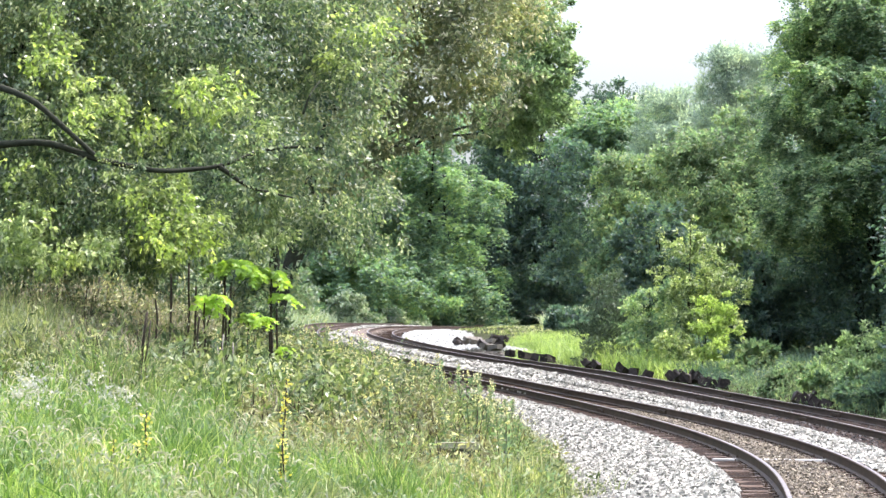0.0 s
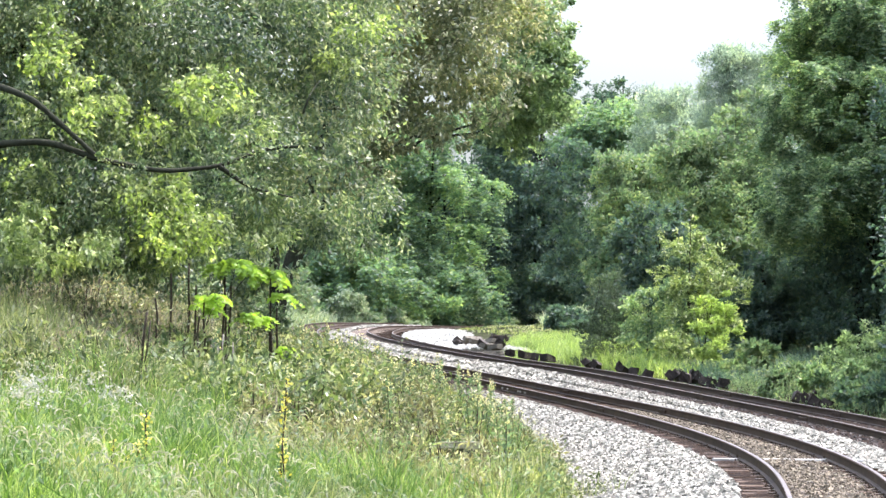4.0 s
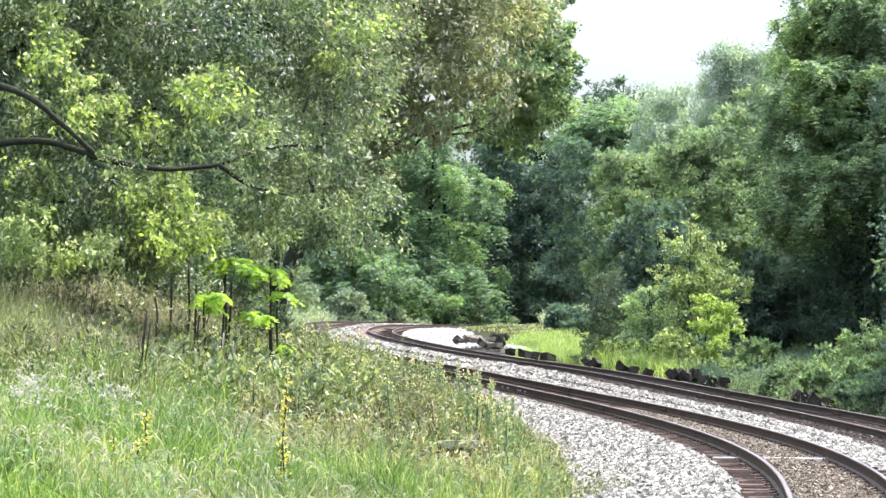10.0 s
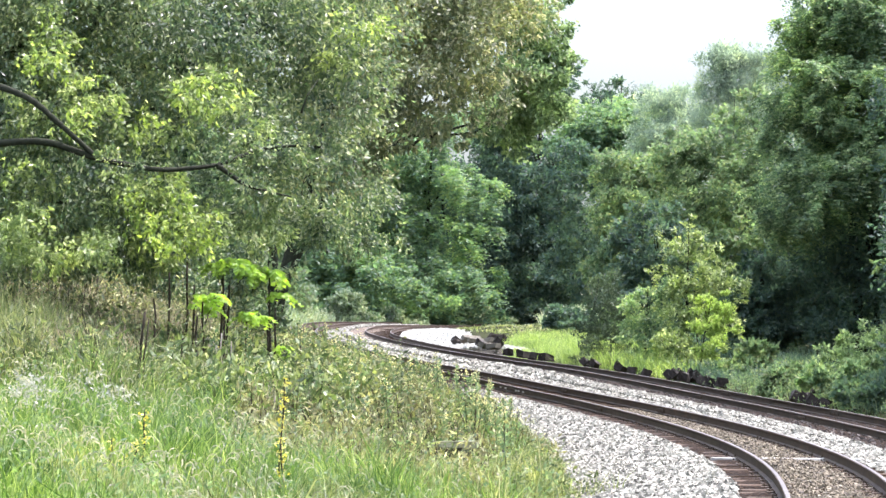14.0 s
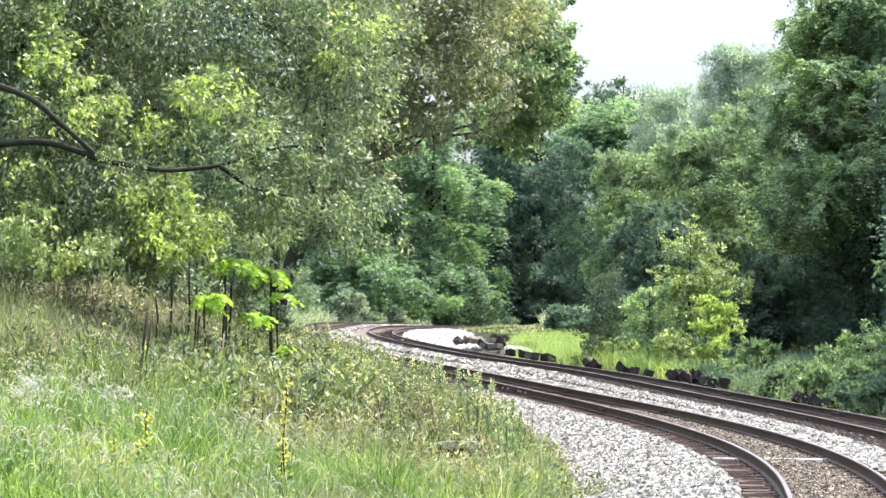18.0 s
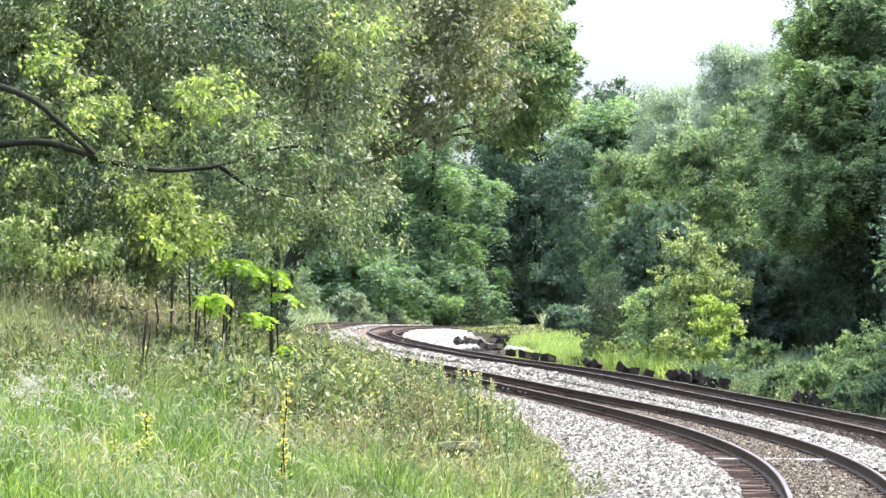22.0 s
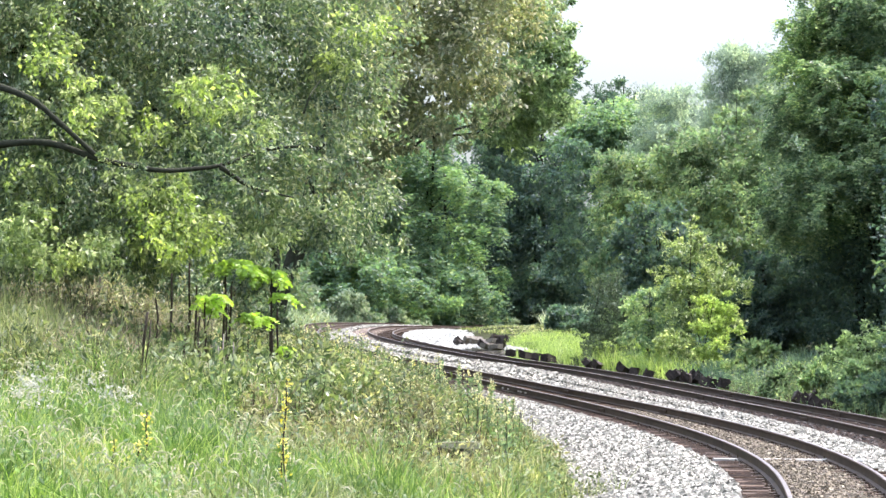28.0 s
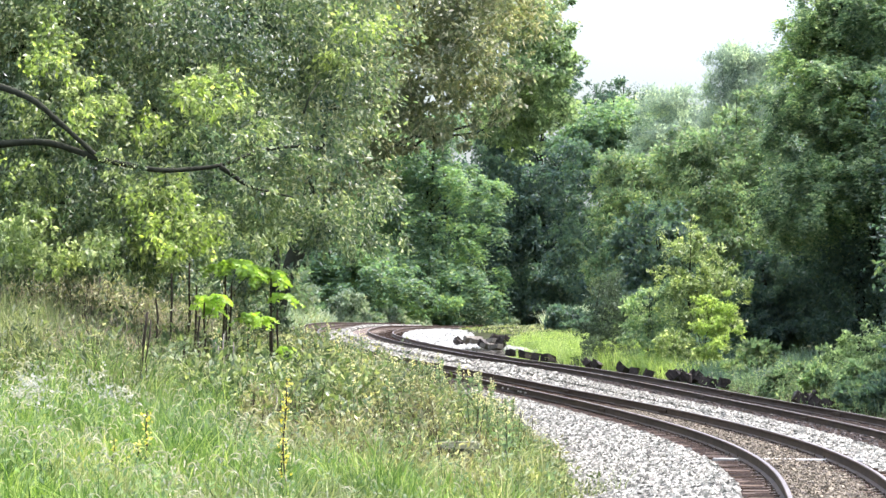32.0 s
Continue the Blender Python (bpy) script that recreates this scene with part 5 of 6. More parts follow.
def grasses():
    rng = np.random.default_rng(101)
    edge = lambda s: -3.58 + np.interp(s, (-2, 12), (0.4, 0.0)) + 0.35 * np.sin(s * 0.9) + 0.25 * np.sin(s * 2.3)
    bank = lambda s, u, x, y: (u < edge(s)) & (x > -0.185 * y - 1)
    c = scatter(rng, 24000, -12, 5, 23, 68, bank)
    c = c[rng.random(len(c)) < np.where((c[:, 0] > -3.2) & (c[:, 1] > 35 + 2 * patchy(c, 0.5, 3.0)) & (c[:, 1] < 62), 0.42, 0.9)]
    idx = np.repeat(np.arange(len(c)), rng.integers(8, 20, len(c)))
    off = rng.normal(size=(len(idx), 2)) * 0.075
    p = on_ground(c[idx, 0] + off[:, 0], c[idx, 1] + off[:, 1], -0.03)
    rise = (0.7 + 0.6 * rng.random(len(c)))[idx]
    out = np.concatenate([off * 4.2, np.zeros((len(idx), 1))], 1)
    f = patchy(p, 0.35, 1.0) + 0.5 * patchy(p, 1.1, 4.0) + np.clip((p[:, 0] + 1) * 0.06, -0.4, 0.5)
    for name, m, h0, h1, mat, label in (
            ("bank_grass", f < 0.10, 0.42, 0.50, M_GRASS, "tall green grass on the railway bank"),
            ("pale_grass", f >= 0.10, 0.42, 0.52, M_GRASS_PALE, "pale seeding grass on the railway bank")):
        q = p[m]
        n = len(q)
        h = (h0 + h1 * rng.random(n)) * rise[m] * (0.75 + 0.9 * np.clip(patchy(q, 0.55, 9.0), -0.4, 1)) * np.interp(q[:, 0], (0, 3.5), (1.0, 0.62))
        tagged(new(name, blades(rng, q, h, 0.009 + 0.016 * rng.random(n) ** 2, 0.26, mat, name, out[m])), label, "grass", kind="stuff")
    # arching foxtail seed heads over the grass
    q = p[rng.random(len(p)) < np.where((p[:, 0] < -1.5) & (p[:, 1] < 38), 0.022, 0.006)]
    n = len(q)
    q = q + np.stack([np.zeros(n), np.zeros(n), 0.50 + 0.35 * rng.random(n)], 1)
    way = unit(np.stack([rng.normal(size=n) * 0.6 - 0.3, rng.normal(size=n) * 0.6, 1.1 + 0 * q[:, 0]], 1))
    vs = []
    flat = unit(way * np.array([1, 1, 0.0]))
    a = q
    for k in range(6):
        turn = 0.35 + 0.48 * k
        b = unit(flat * math.sin(turn) + np.array([0, 0, math.cos(turn)]))
        v, _ = leaf_quads(a, b, np.full(n, 0.052), np.full(n, 0.020 * (1.1 - 0.1 * k)), rng)
        vs.append(v)
        a = a + b * 0.036
    v = np.vstack(vs)
    tagged(new("foxtail_heads", mesh_of("foxtail_heads", v, np.arange(len(v)).reshape(-1, 4), M_SEED)), "pale arching foxtail seed heads in the grass", "grass", kind="stuff")
    # tall weeds on the bank, higher away from the camera
    p = scatter(rng, 110000, -24, 5, 42, 150, lambda s, u, x, y: (u < edge(s)) & (u > -22) & (x > -0.185 * y - 1) & ((u < -9) | (s > 22)), 1.3)
    n = len(p)
    s, u = beside(p[:, 0], p[:, 1])
    tall = np.interp(s, (15, 35, 110, 150), (0.55, 0.95, 1.05, 0.8)) * np.interp(u, (-6.5, -4.2), (1.0, 0.6)) * np.where((u < -6) & (u > -10) & (s < 40), 0.7, 1.0)
    f = patchy(p, 0.25, 3.0) + np.where(u < -8, 0.35, 0.1)
    for name, m, mat, label in (("dry_weeds", f > 0.12, M_GRASS_DRY, "tall brown weeds under the trees"), ("bank_weeds", f <= 0.12, M_GRASS, "tall green weeds along the bank")):
        q = p[m]
        k = len(q)
        tagged(new(name, blades(rng, q, tall[m] * np.interp(u[m], (-14, -11, -8), (2.0, 1.5, 1.0)) * (0.5 + 0.65 * rng.random(k)), 0.012 + 0.012 * rng.random(k), 0.26, mat, name)), label, "weeds", kind="stuff")
    p = scatter(rng, 80000, 2, 26, 60, 165, lambda s, u, x, y: (u > np.interp(s, LS, LD) + np.interp(s, (0, 56, 66, 88, 98, 104, 110, 120, 130), (2.5, 2.5, 2.7, 2.8, 3.2, 4.0, 4.8, 6.3, 9.0))) & (u < np.interp(s, LS, LD) + 13) & ((s < 131) | (x > 0.036 * y)))
    # away from open sky the grass gets a dark colour holding the trees' shade
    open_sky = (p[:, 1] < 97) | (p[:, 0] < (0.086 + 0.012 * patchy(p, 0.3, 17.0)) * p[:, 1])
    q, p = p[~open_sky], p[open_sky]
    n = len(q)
    tagged(new("shade_grass", blades(rng, q, 0.25 + 0.5 * rng.random(n), 0.02 + 0.02 * rng.random(n), 0.5, M_LEAF_DARK, "shade_grass")), "rank grass under the tall trees, shade put into its dark colour", "grass", kind="stuff")
    # near verge: other weeds, some tree shade included in their darker colour
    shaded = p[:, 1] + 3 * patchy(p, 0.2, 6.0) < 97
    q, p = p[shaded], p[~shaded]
    n = len(q)
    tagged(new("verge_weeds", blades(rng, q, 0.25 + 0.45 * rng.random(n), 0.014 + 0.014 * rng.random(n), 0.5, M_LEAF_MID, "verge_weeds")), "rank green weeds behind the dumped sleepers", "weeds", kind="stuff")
    # leafy weeds in the shade of the tall tree
    s, u = beside(q[:, 0], q[:, 1])
    c = q[(rng.random(n) < 0.13) & (patchy(q, 0.45, 15.0) > -0.25)]
    i = np.repeat(np.arange(len(c)), 26)
    h = (0.45 + 0.65 * rng.random(len(c)))[i]
    z = c[i] + np.stack([rng.normal(size=len(i)) * 0.15, rng.normal(size=len(i)) * 0.15, h * rng.random(len(i)) ** 0.7], 1)
    ln = 0.06 + 0.09 * rng.random(len(i))
    v, fc = leaf_quads(z, unit(rng.normal(size=z.shape) + np.array([0, 0, 0.3])), ln, ln * 0.42, rng)
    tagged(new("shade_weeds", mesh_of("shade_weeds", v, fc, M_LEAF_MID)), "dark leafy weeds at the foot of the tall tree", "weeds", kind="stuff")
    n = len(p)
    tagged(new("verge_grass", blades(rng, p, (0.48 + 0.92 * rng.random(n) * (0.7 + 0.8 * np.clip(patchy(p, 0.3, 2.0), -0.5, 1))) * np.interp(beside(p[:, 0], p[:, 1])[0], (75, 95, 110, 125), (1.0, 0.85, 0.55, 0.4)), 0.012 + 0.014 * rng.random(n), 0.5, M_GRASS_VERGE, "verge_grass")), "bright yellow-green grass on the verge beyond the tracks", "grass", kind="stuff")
    p = scatter(rng, 70000, -26, 24, 165, 268, lambda s, u, x, y: ((u < -3.4) & (u > -13)) | ((u > 8.4) & (u < 14) & (x > 0.036 * y)))
    n = len(p)
    tagged(new("far_weeds", blades(rng, p, 0.6 + 1.2 * rng.random(n) * (0.8 + patchy(p, 0.3, 5.0)), 0.05 + 0.05 * rng.random(n), 0.5, M_WEED_GREY, "far_weeds")), "grey-green weeds behind the far bend", "weeds", kind="stuff")
    p = scatter(rng, 15000, -9.5, -4.4, 42, 58, lambda s, u, x, y: (x > -0.185 * y - 1) & (y > 41 - (x + 4) * 0.6))
    p = p[patchy(p, 0.8, 31.0) + 0.6 * patchy(p, 2.1, 8.0) > 0.0]
    n = len(p)
    tagged(new("dry_stems", blades(rng, p, 0.55 + 0.85 * rng.random(n), 0.010 + 0.010 * rng.random(n), 0.22, M_GRASS_DRY, "dry_stems")), "tall upright brown grass stems before the trees", "grass", kind="stuff")
    p = scatter(rng, 26000, -2, 24, 150, 250, lambda s, u, x, y: (s > 124) & (u > np.interp(s, LS, LD) + np.interp(s, (124, 138, 150, 160), (7.2, 7.0, 5.2, 3.2))) & (u < 26))
    n = len(p)
    tagged(new("curve_grass", blades(rng, p, 0.10 + 0.16 * rng.random(n), 0.05 + 0.05 * rng.random(n), 0.6, M_GRASS_PALE, "curve_grass")), "short dry grass inside the far curve", "grass", kind="stuff")
    p = scatter(rng, 2600, -7.6, -5.9, 40.5, 46, lambda s, u, x, y: x > -0.185 * y - 1)
    n = len(p)
    tagged(new("tall_grass", blades(rng, p, 0.8 + 0.75 * rng.random(n), 0.012 + 0.012 * rng.random(n), 0.22, M_GRASS_PALE, "tall_grass")), "tall yellow-green grass on the slope below the boughs", "grass", kind="stuff")
    # bare dark stems standing through the weeds
    p = scatter(rng, 15000, -14, 5, 34, 100, lambda s, u, x, y: (u < edge(s) - np.interp(s, (10, 22), (1.5, 0.4))) & (u > -14) & (x > -0.185 * y - 1) & (s > 3) & ((y > 43) | (x > -2.6)))
    n = len(p)
    tagged(new("weed_stems", blades(rng, p, (0.6 + 0.65 * rng.random(n)) * np.interp(p[:, 1], (34, 44), (0.75, 1.0)), 0.012 + 0.013 * rng.random(n), 0.20, M_STALK, "weed_stems")), "bare dark weed stems on the bank", "weeds", kind="stuff")
    # leafy tops of the tall weeds
    p = scatter(rng, 15000, -14, 5, 40, 112, lambda s, u, x, y: (u < edge(s)) & (u > -13) & (x > -0.185 * y - 1))
    s, u = beside(p[:, 0], p[:, 1])
    tall = np.interp(s, (10, 35, 110), (0.50, 0.95, 1.0)) * np.interp(u, (-6.5, -4.2), (1.0, 0.6)) * (0.7 + 0.5 * rng.random(len(p))) * np.clip(0.9 + 1.1 * patchy(p, 0.5, 7.0), 0.4, 1.5)
    idx = np.repeat(np.arange(len(p)), 16)
    q = p[idx] + np.stack([rng.normal(size=len(idx)) * 0.09, rng.normal(size=len(idx)) * 0.09, tall[idx] * (0.35 + 0.7 * rng.random(len(idx)))], 1)
    ln = 0.05 + 0.08 * rng.random(len(q))
    v, f = leaf_quads(q, unit(rng.normal(size=q.shape) + np.array([0, 0, 0.25])), ln, ln * 0.36, rng)
    tagged(new("leafy_weeds", mesh_of("leafy_weeds", v, f, M_WEED)), "leafy weed tops on the bank edge", "weeds", kind="stuff")
    p = scatter(rng, 9000, -9, 4, 44, 80, lambda s, u, x, y: (u < edge(s) - 0.4) & (u > -11.5) & (x > -5.6))
    s, u = beside(p[:, 0], p[:, 1])
    idx = np.repeat(np.arange(len(p)), 14)
    tall = (0.55 + 0.55 * rng.random(len(p))) * np.interp(p[:, 0], (-3.6, -2.2), (0.5, 1.0)) * np.clip(0.85 + 1.3 * patchy(p, 0.55, 12.0) + 0.5 * patchy(p, 1.6, 2.0), 0.35, 1.5) * np.interp(u, (-6.5, -4.2), (1.0, 0.55))
    q = p[idx] + np.stack([rng.normal(size=len(idx)) * 0.10, rng.normal(size=len(idx)) * 0.10, tall[idx] * (0.4 + 0.65 * rng.random(len(idx)))], 1)
    ln = 0.055 + 0.07 * rng.random(len(q))
    v, f = leaf_quads(q, unit(rng.normal(size=q.shape) + np.array([0, 0, 0.1])), ln, ln * 0.42, rng)
    tagged(new("broad_weeds", mesh_of("broad_weeds", v, f, M_WEED)), "broad-leaved weeds thick on the bank", "weeds", kind="stuff")
    # bushy weeds on woody stems, yellowing round the saplings and browning along the edge
    for name, n, zone, h0, h1, mat, label in (
            ("yellowing_weeds", 1200, (-5.6, -1.3, 42, 52), 0.45, 0.65, M_WEED_YELLOW, "bushy yellowing weeds round the saplings"),
            ("browning_weeds", 1700, (-3.2, 2.2, 46, 88), 0.55, 0.55, M_WEED_BROWN, "browning bushy weeds along the bank edge"),
            ("bank_edge_weeds", 1100, (-3.2, 2.6, 40, 84), 0.50, 0.60, M_WEED_YELLOW, "green and yellow bushy weeds along the bank edge"),
            ("mid_bank_weeds", 620, (-2.9, 0.8, 37, 49), 0.45, 0.55, M_WEED_BROWN, "brown-stemmed bushy weeds in the middle of the bank"),
            ("slope_weeds", 900, (-12, -4.8, 48, 72), 0.8, 0.9, M_WEED_BROWN, "tall brown bushy weeds below the trees"),
            ("green_slope_weeds", 2000, (-10.5, -4.0, 38, 62), 0.60, 0.85, M_WEED, "tall green bushy weeds on the slope")):
        x0, x1, y0, y1 = zone
        p = scatter(rng, n, x0, x1, y0, y1, lambda s, u, x, y: (u < edge(s) - 0.15) & (x > -0.185 * y - 1))
        s, u = beside(p[:, 0], p[:, 1])
        h = (h0 + h1 * rng.random(len(p)) ** 1.5) * np.interp(u, (-6.0, -3.9), (1.0, 0.62)) * np.clip(0.95 + 0.9 * patchy(p, 0.7, 21.0), 0.5, 1.4)
        i = np.repeat(np.arange(len(p)), 4)
        way = unit(np.concatenate([rng.normal(size=(len(i), 2)) * 0.22, np.ones((len(i), 1))], 1))
        run = h[i] * (0.6 + 0.45 * rng.random(len(i)))
        stems = blades(rng, p[i], run, np.full(len(i), 0.016), 0.18, M_STALK, "weed_bush_stems")
        tagged(new("weed_bush_stems", stems), "thin brown stems of " + label, "weeds", kind="stuff")
        j = np.repeat(np.arange(len(i)), 15)
        t = 0.22 + 0.80 * rng.random(len(j))
        q = p[i][j] + way[j] * (run[j] * t)[:, None] + rng.normal(size=(len(j), 3)) * 0.035
        ln = (0.05 + 0.12 * rng.random(len(j)) ** 1.6) * (1.25 - 0.5 * t) * (1.4 if name == "yellowing_weeds" else 1.0)
        v, fc = leaf_quads(q, unit(rng.normal(size=q.shape) + np.array([0, 0, 0.5])), ln * 1.2, ln * (0.48 if name == "yellowing_weeds" else 0.33), rng)
        tagged(new(name, mesh_of(name, v, fc, mat)), label, "weeds", kind="stuff")
    # broad-leaved weeds scattered through the grass
    p = scatter(rng, 3500, -12, 5, 24, 60, lambda s, u, x, y: (u < -3.9) & (x > -0.19 * y - 2))
    k = rng.integers(5, 12, len(p))
    idx = np.repeat(np.arange(len(p)), k)
    q = p[idx] + np.stack([rng.normal(size=len(idx)) * 0.06, rng.normal(size=len(idx)) * 0.06, 0.12 + 0.55 * rng.random(len(idx))], 1)
    ax = unit(rng.normal(size=q.shape) + np.array([0, 0, 0.2]))
    ln = 0.05 + 0.07 * rng.random(len(q))
    v, f = leaf_quads(q, ax, ln, ln * 0.35, rng)
    tagged(new("low_weeds", mesh_of("low_weeds", v, f, M_LEAF_MID)), "small leafy weeds among the grass", "weeds", kind="stuff")
    # white and yellow flower heads in the grass
    for name, centres, n, mat, label in (
            ("white_flowers", ((-4.9, 33.5, 1.2), (-4.75, 32.6, 1.2), (-5.1, 35.0, 1.2), (-4.65, 37.2, 1.3), (-4.05, 35.0, 1.2), (-4.95, 34.0, 1.2)), 150, M_PETAL_WHITE, "white flower heads in the grass"),
            ("yellow_flowers", ((-1.50, 72.00, 1.09), (-0.18, 66.00, 1.07), (-3.24, 88.00, 0.99), (0.81, 53.00, 0.57), (-3.38, 64.00, 1.23), (-1.04, 62.00, 0.65), (-4.12, 92.00, 1.30)), 110, M_PETAL_CREAM, "small pale yellow flowers along the bank edge")):
        c = np.array(centres, float)
        q = c[rng.integers(0, len(c), n)] + rng.normal(size=(n, 3)) * np.array([0.15, 0.6, 0.0])
        q = on_ground(q[:, 0], q[:, 1], 0.0)
        q[:, 2] += (0.45 if mat is M_PETAL_WHITE else 0.75) + 0.35 * rng.random(n)
        idx = np.repeat(np.arange(n), 6)
        z = q[idx] + rng.normal(size=(n * 6, 3)) * 0.022
        ln = 0.028 + 0.024 * rng.random(len(z))
        v, f = leaf_quads(z, unit(rng.normal(size=z.shape) + np.array([0, 0, 0.6])), ln, ln * 0.7, rng)
        tagged(new(name, mesh_of(name, v, f, mat)), label, "flowers", kind="stuff")


def rod(name, a, b, r0, r1, mat, rng, sides=6, n=6, jig=0.01):
    p = bend(a, b, 0, n)
    p[1:-1] += rng.normal(size=(n - 2, 3)) * jig
    return tube(name, p, np.linspace(r0, r1, n), mat, sides)


def mullein(x, y, height, seed, tilt=0.0, bloom=0.6):
    rng = np.random.default_rng(seed)
    g = on_ground(x, y)[0]
    root = thing("mullein_plant", g, "tall yellow-flowered mullein spike in the grass", "wild flower", "mullein spikes")
    top = np.array([tilt, 0, height])
    part("stem", rod("stem", (0, 0, -0.05), top, 0.014, 0.008, M_STALK, rng), root)
    n = int(100 * height * bloom)
    t = 1 - bloom * rng.random(n) ** 0.9
    p = top * t[:, None] + rng.normal(size=(n, 3)) * np.array([0.024, 0.024, 0.008])
    ln = 0.03 + 0.024 * rng.random(n)
    v, f = leaf_quads(p, unit(rng.normal(size=p.shape)), ln, ln * 0.8, rng)
    part("flower_spike", mesh_of("flower_spike", v, f, M_PETAL_YELLOW), root, "dense yellow flower spike", "stuff")
    n = 36
    t = 0.08 + 0.5 * rng.random(n)
    p = top * t[:, None]
    a = unit(rng.normal(size=(n, 3)) * np.array([1, 1, 0.2]) + np.array([0, 0, 0.35]))
    ln = 0.20 * (1.15 - t)
    v, f = leaf_quads(p, a, ln, ln * 0.3, rng)
    part("leaves", mesh_of("leaves", v, f, M_GRASS), root, kind="stuff")
    return root


def sapling(x, y, height, clusters, seed, group="ailanthus saplings"):
    """A slim stem crowned with umbrella clusters of long bright leaves."""
    rng = np.random.default_rng(seed)
    g = on_ground(x, y)[0]
    root = thing("ailanthus_sapling", g, "slim sapling with bright green feathered leaves", "sapling", group)
    top = np.array([rng.normal() * 0.03, 0, height])
    part("stem", rod("stem", (0, 0, -0.05), top, 0.026, 0.014, M_STALK, rng), root)
    for dx, dz, r in clusters:
        c = top + np.array([dx, rng.normal() * 0.08, dz])
        if abs(dx) > 0.05:
            part("branch", rod("branch", top * 0.7, c, 0.008, 0.004, M_STALK, rng), root)
        n = int(rng.integers(8, 12))
        az = np.arange(n) * 2.4 + rng.random() + rng.normal(size=n) * 0.3
        out = np.stack([np.cos(az), np.sin(az), -0.2 + 1.0 * rng.random(n)], 1) * (0.55 + 0.5 * rng.random((n, 1)))
        for i in range(n):
            t = (np.arange(7) + 1)[:, None] / 7
            q = c + out[i] * r * t * np.array([1, 1, 0.6]) + np.array([0, 0, -0.55 * r]) * t * t
            side = unit(np.cross(out[i], np.array([0, 0, 1.0])))
            ways = [unit(side * sg + out[i] * 0.5 + np.array([0, 0, -0.55]) + rng.normal(size=(7, 3)) * 0.2) for sg in (-1, 1)]
            ln = (r * 0.42 * (1.1 - 0.5 * t))[:, 0]
            v, f = leaf_quads(np.vstack([q, q]), np.vstack(ways), np.concatenate([ln, ln]), np.full(14, r * 0.21), rng)
            rib = np.vstack([q, q + side * 0.012])
            faces = [(7 + k if k else 7, 8 + k, 1 + k, k) for k in range(6)]
            faces += [(k % 7, 14 + 4 * k + 1, 14 + 4 * k + 2, 14 + 4 * k + 3) for k in range(14)]
            me = bpy.data.meshes.new("frond")
            me.from_pydata(np.vstack([rib, v]).tolist(), [], faces)
            me.materials.append(M_LEAF_VIVID)
            part("frond", me, root)
    return root


def stalk(x, y, height, lean, seed, mat=None, twigs=4, thick=1.0):
    rng = np.random.default_rng(seed)
    g = on_ground(x, y)[0]
    pale = mat is not None
    root = thing("dead_stalk", g, "bleached dead weed with forked twigs" if pale else "dark dead weed stalk standing in the grass", "dead plant", "dead stalks")
    top = np.array([lean, rng.normal() * 0.05, height])
    part("stem", rod("stem", (0, 0, -0.05), top, (0.020 if pale else 0.026) * thick, (0.010 if pale else 0.017) * thick, mat or M_STALK, rng, jig=0.012), root)
    for k in range(twigs):
        t = 0.35 + 0.6 * rng.random()
        a = top * t
        b = a + np.array([rng.normal() * 0.10, rng.normal() * 0.1, 0.08 + 0.14 * rng.random()])
        part("twig", rod("twig", a, b, 0.006, 0.003, mat or M_STALK, rng, 5, 4), root)
    return root


def goldenrod(x, y, height, seed):
    rng = np.random.default_rng(seed)
    g = on_ground(x, y)[0]
    root = thing("yellow_weed", g, "slender leafy weed with small pale yellow flowers", "wild flower", "yellow weeds on the bank")
    top = np.array([rng.normal() * 0.1, rng.normal() * 0.05, height])
    part("stem", rod("stem", (0, 0, -0.05), top, 0.008, 0.005, M_STALK if seed % 3 else M_STEM_GREEN, rng), root)
    n = 60
    t = 0.2 + 0.75 * rng.random(n)
    ln = 0.08 + 0.06 * rng.random(n)
    v, f = leaf_quads(top * t[:, None], unit(rng.normal(size=(n, 3)) + np.array([0, 0, 0.3])), ln, ln * 0.3, rng)
    part("leaves", mesh_of("leaves", v, f, M_LEAF_MID), root, kind="stuff")
    n = 30
    p = top * (0.82 + 0.2 * rng.random(n))[:, None] + rng.normal(size=(n, 3)) * 0.035
    ln = 0.025 + 0.02 * rng.random(n)
    v, f = leaf_quads(p, unit(rng.normal(size=p.shape)), ln, ln * 0.75, rng)
    part("flower_plume", mesh_of("flower_plume", v, f, M_PETAL_CREAM), root, kind="stuff")
    return root


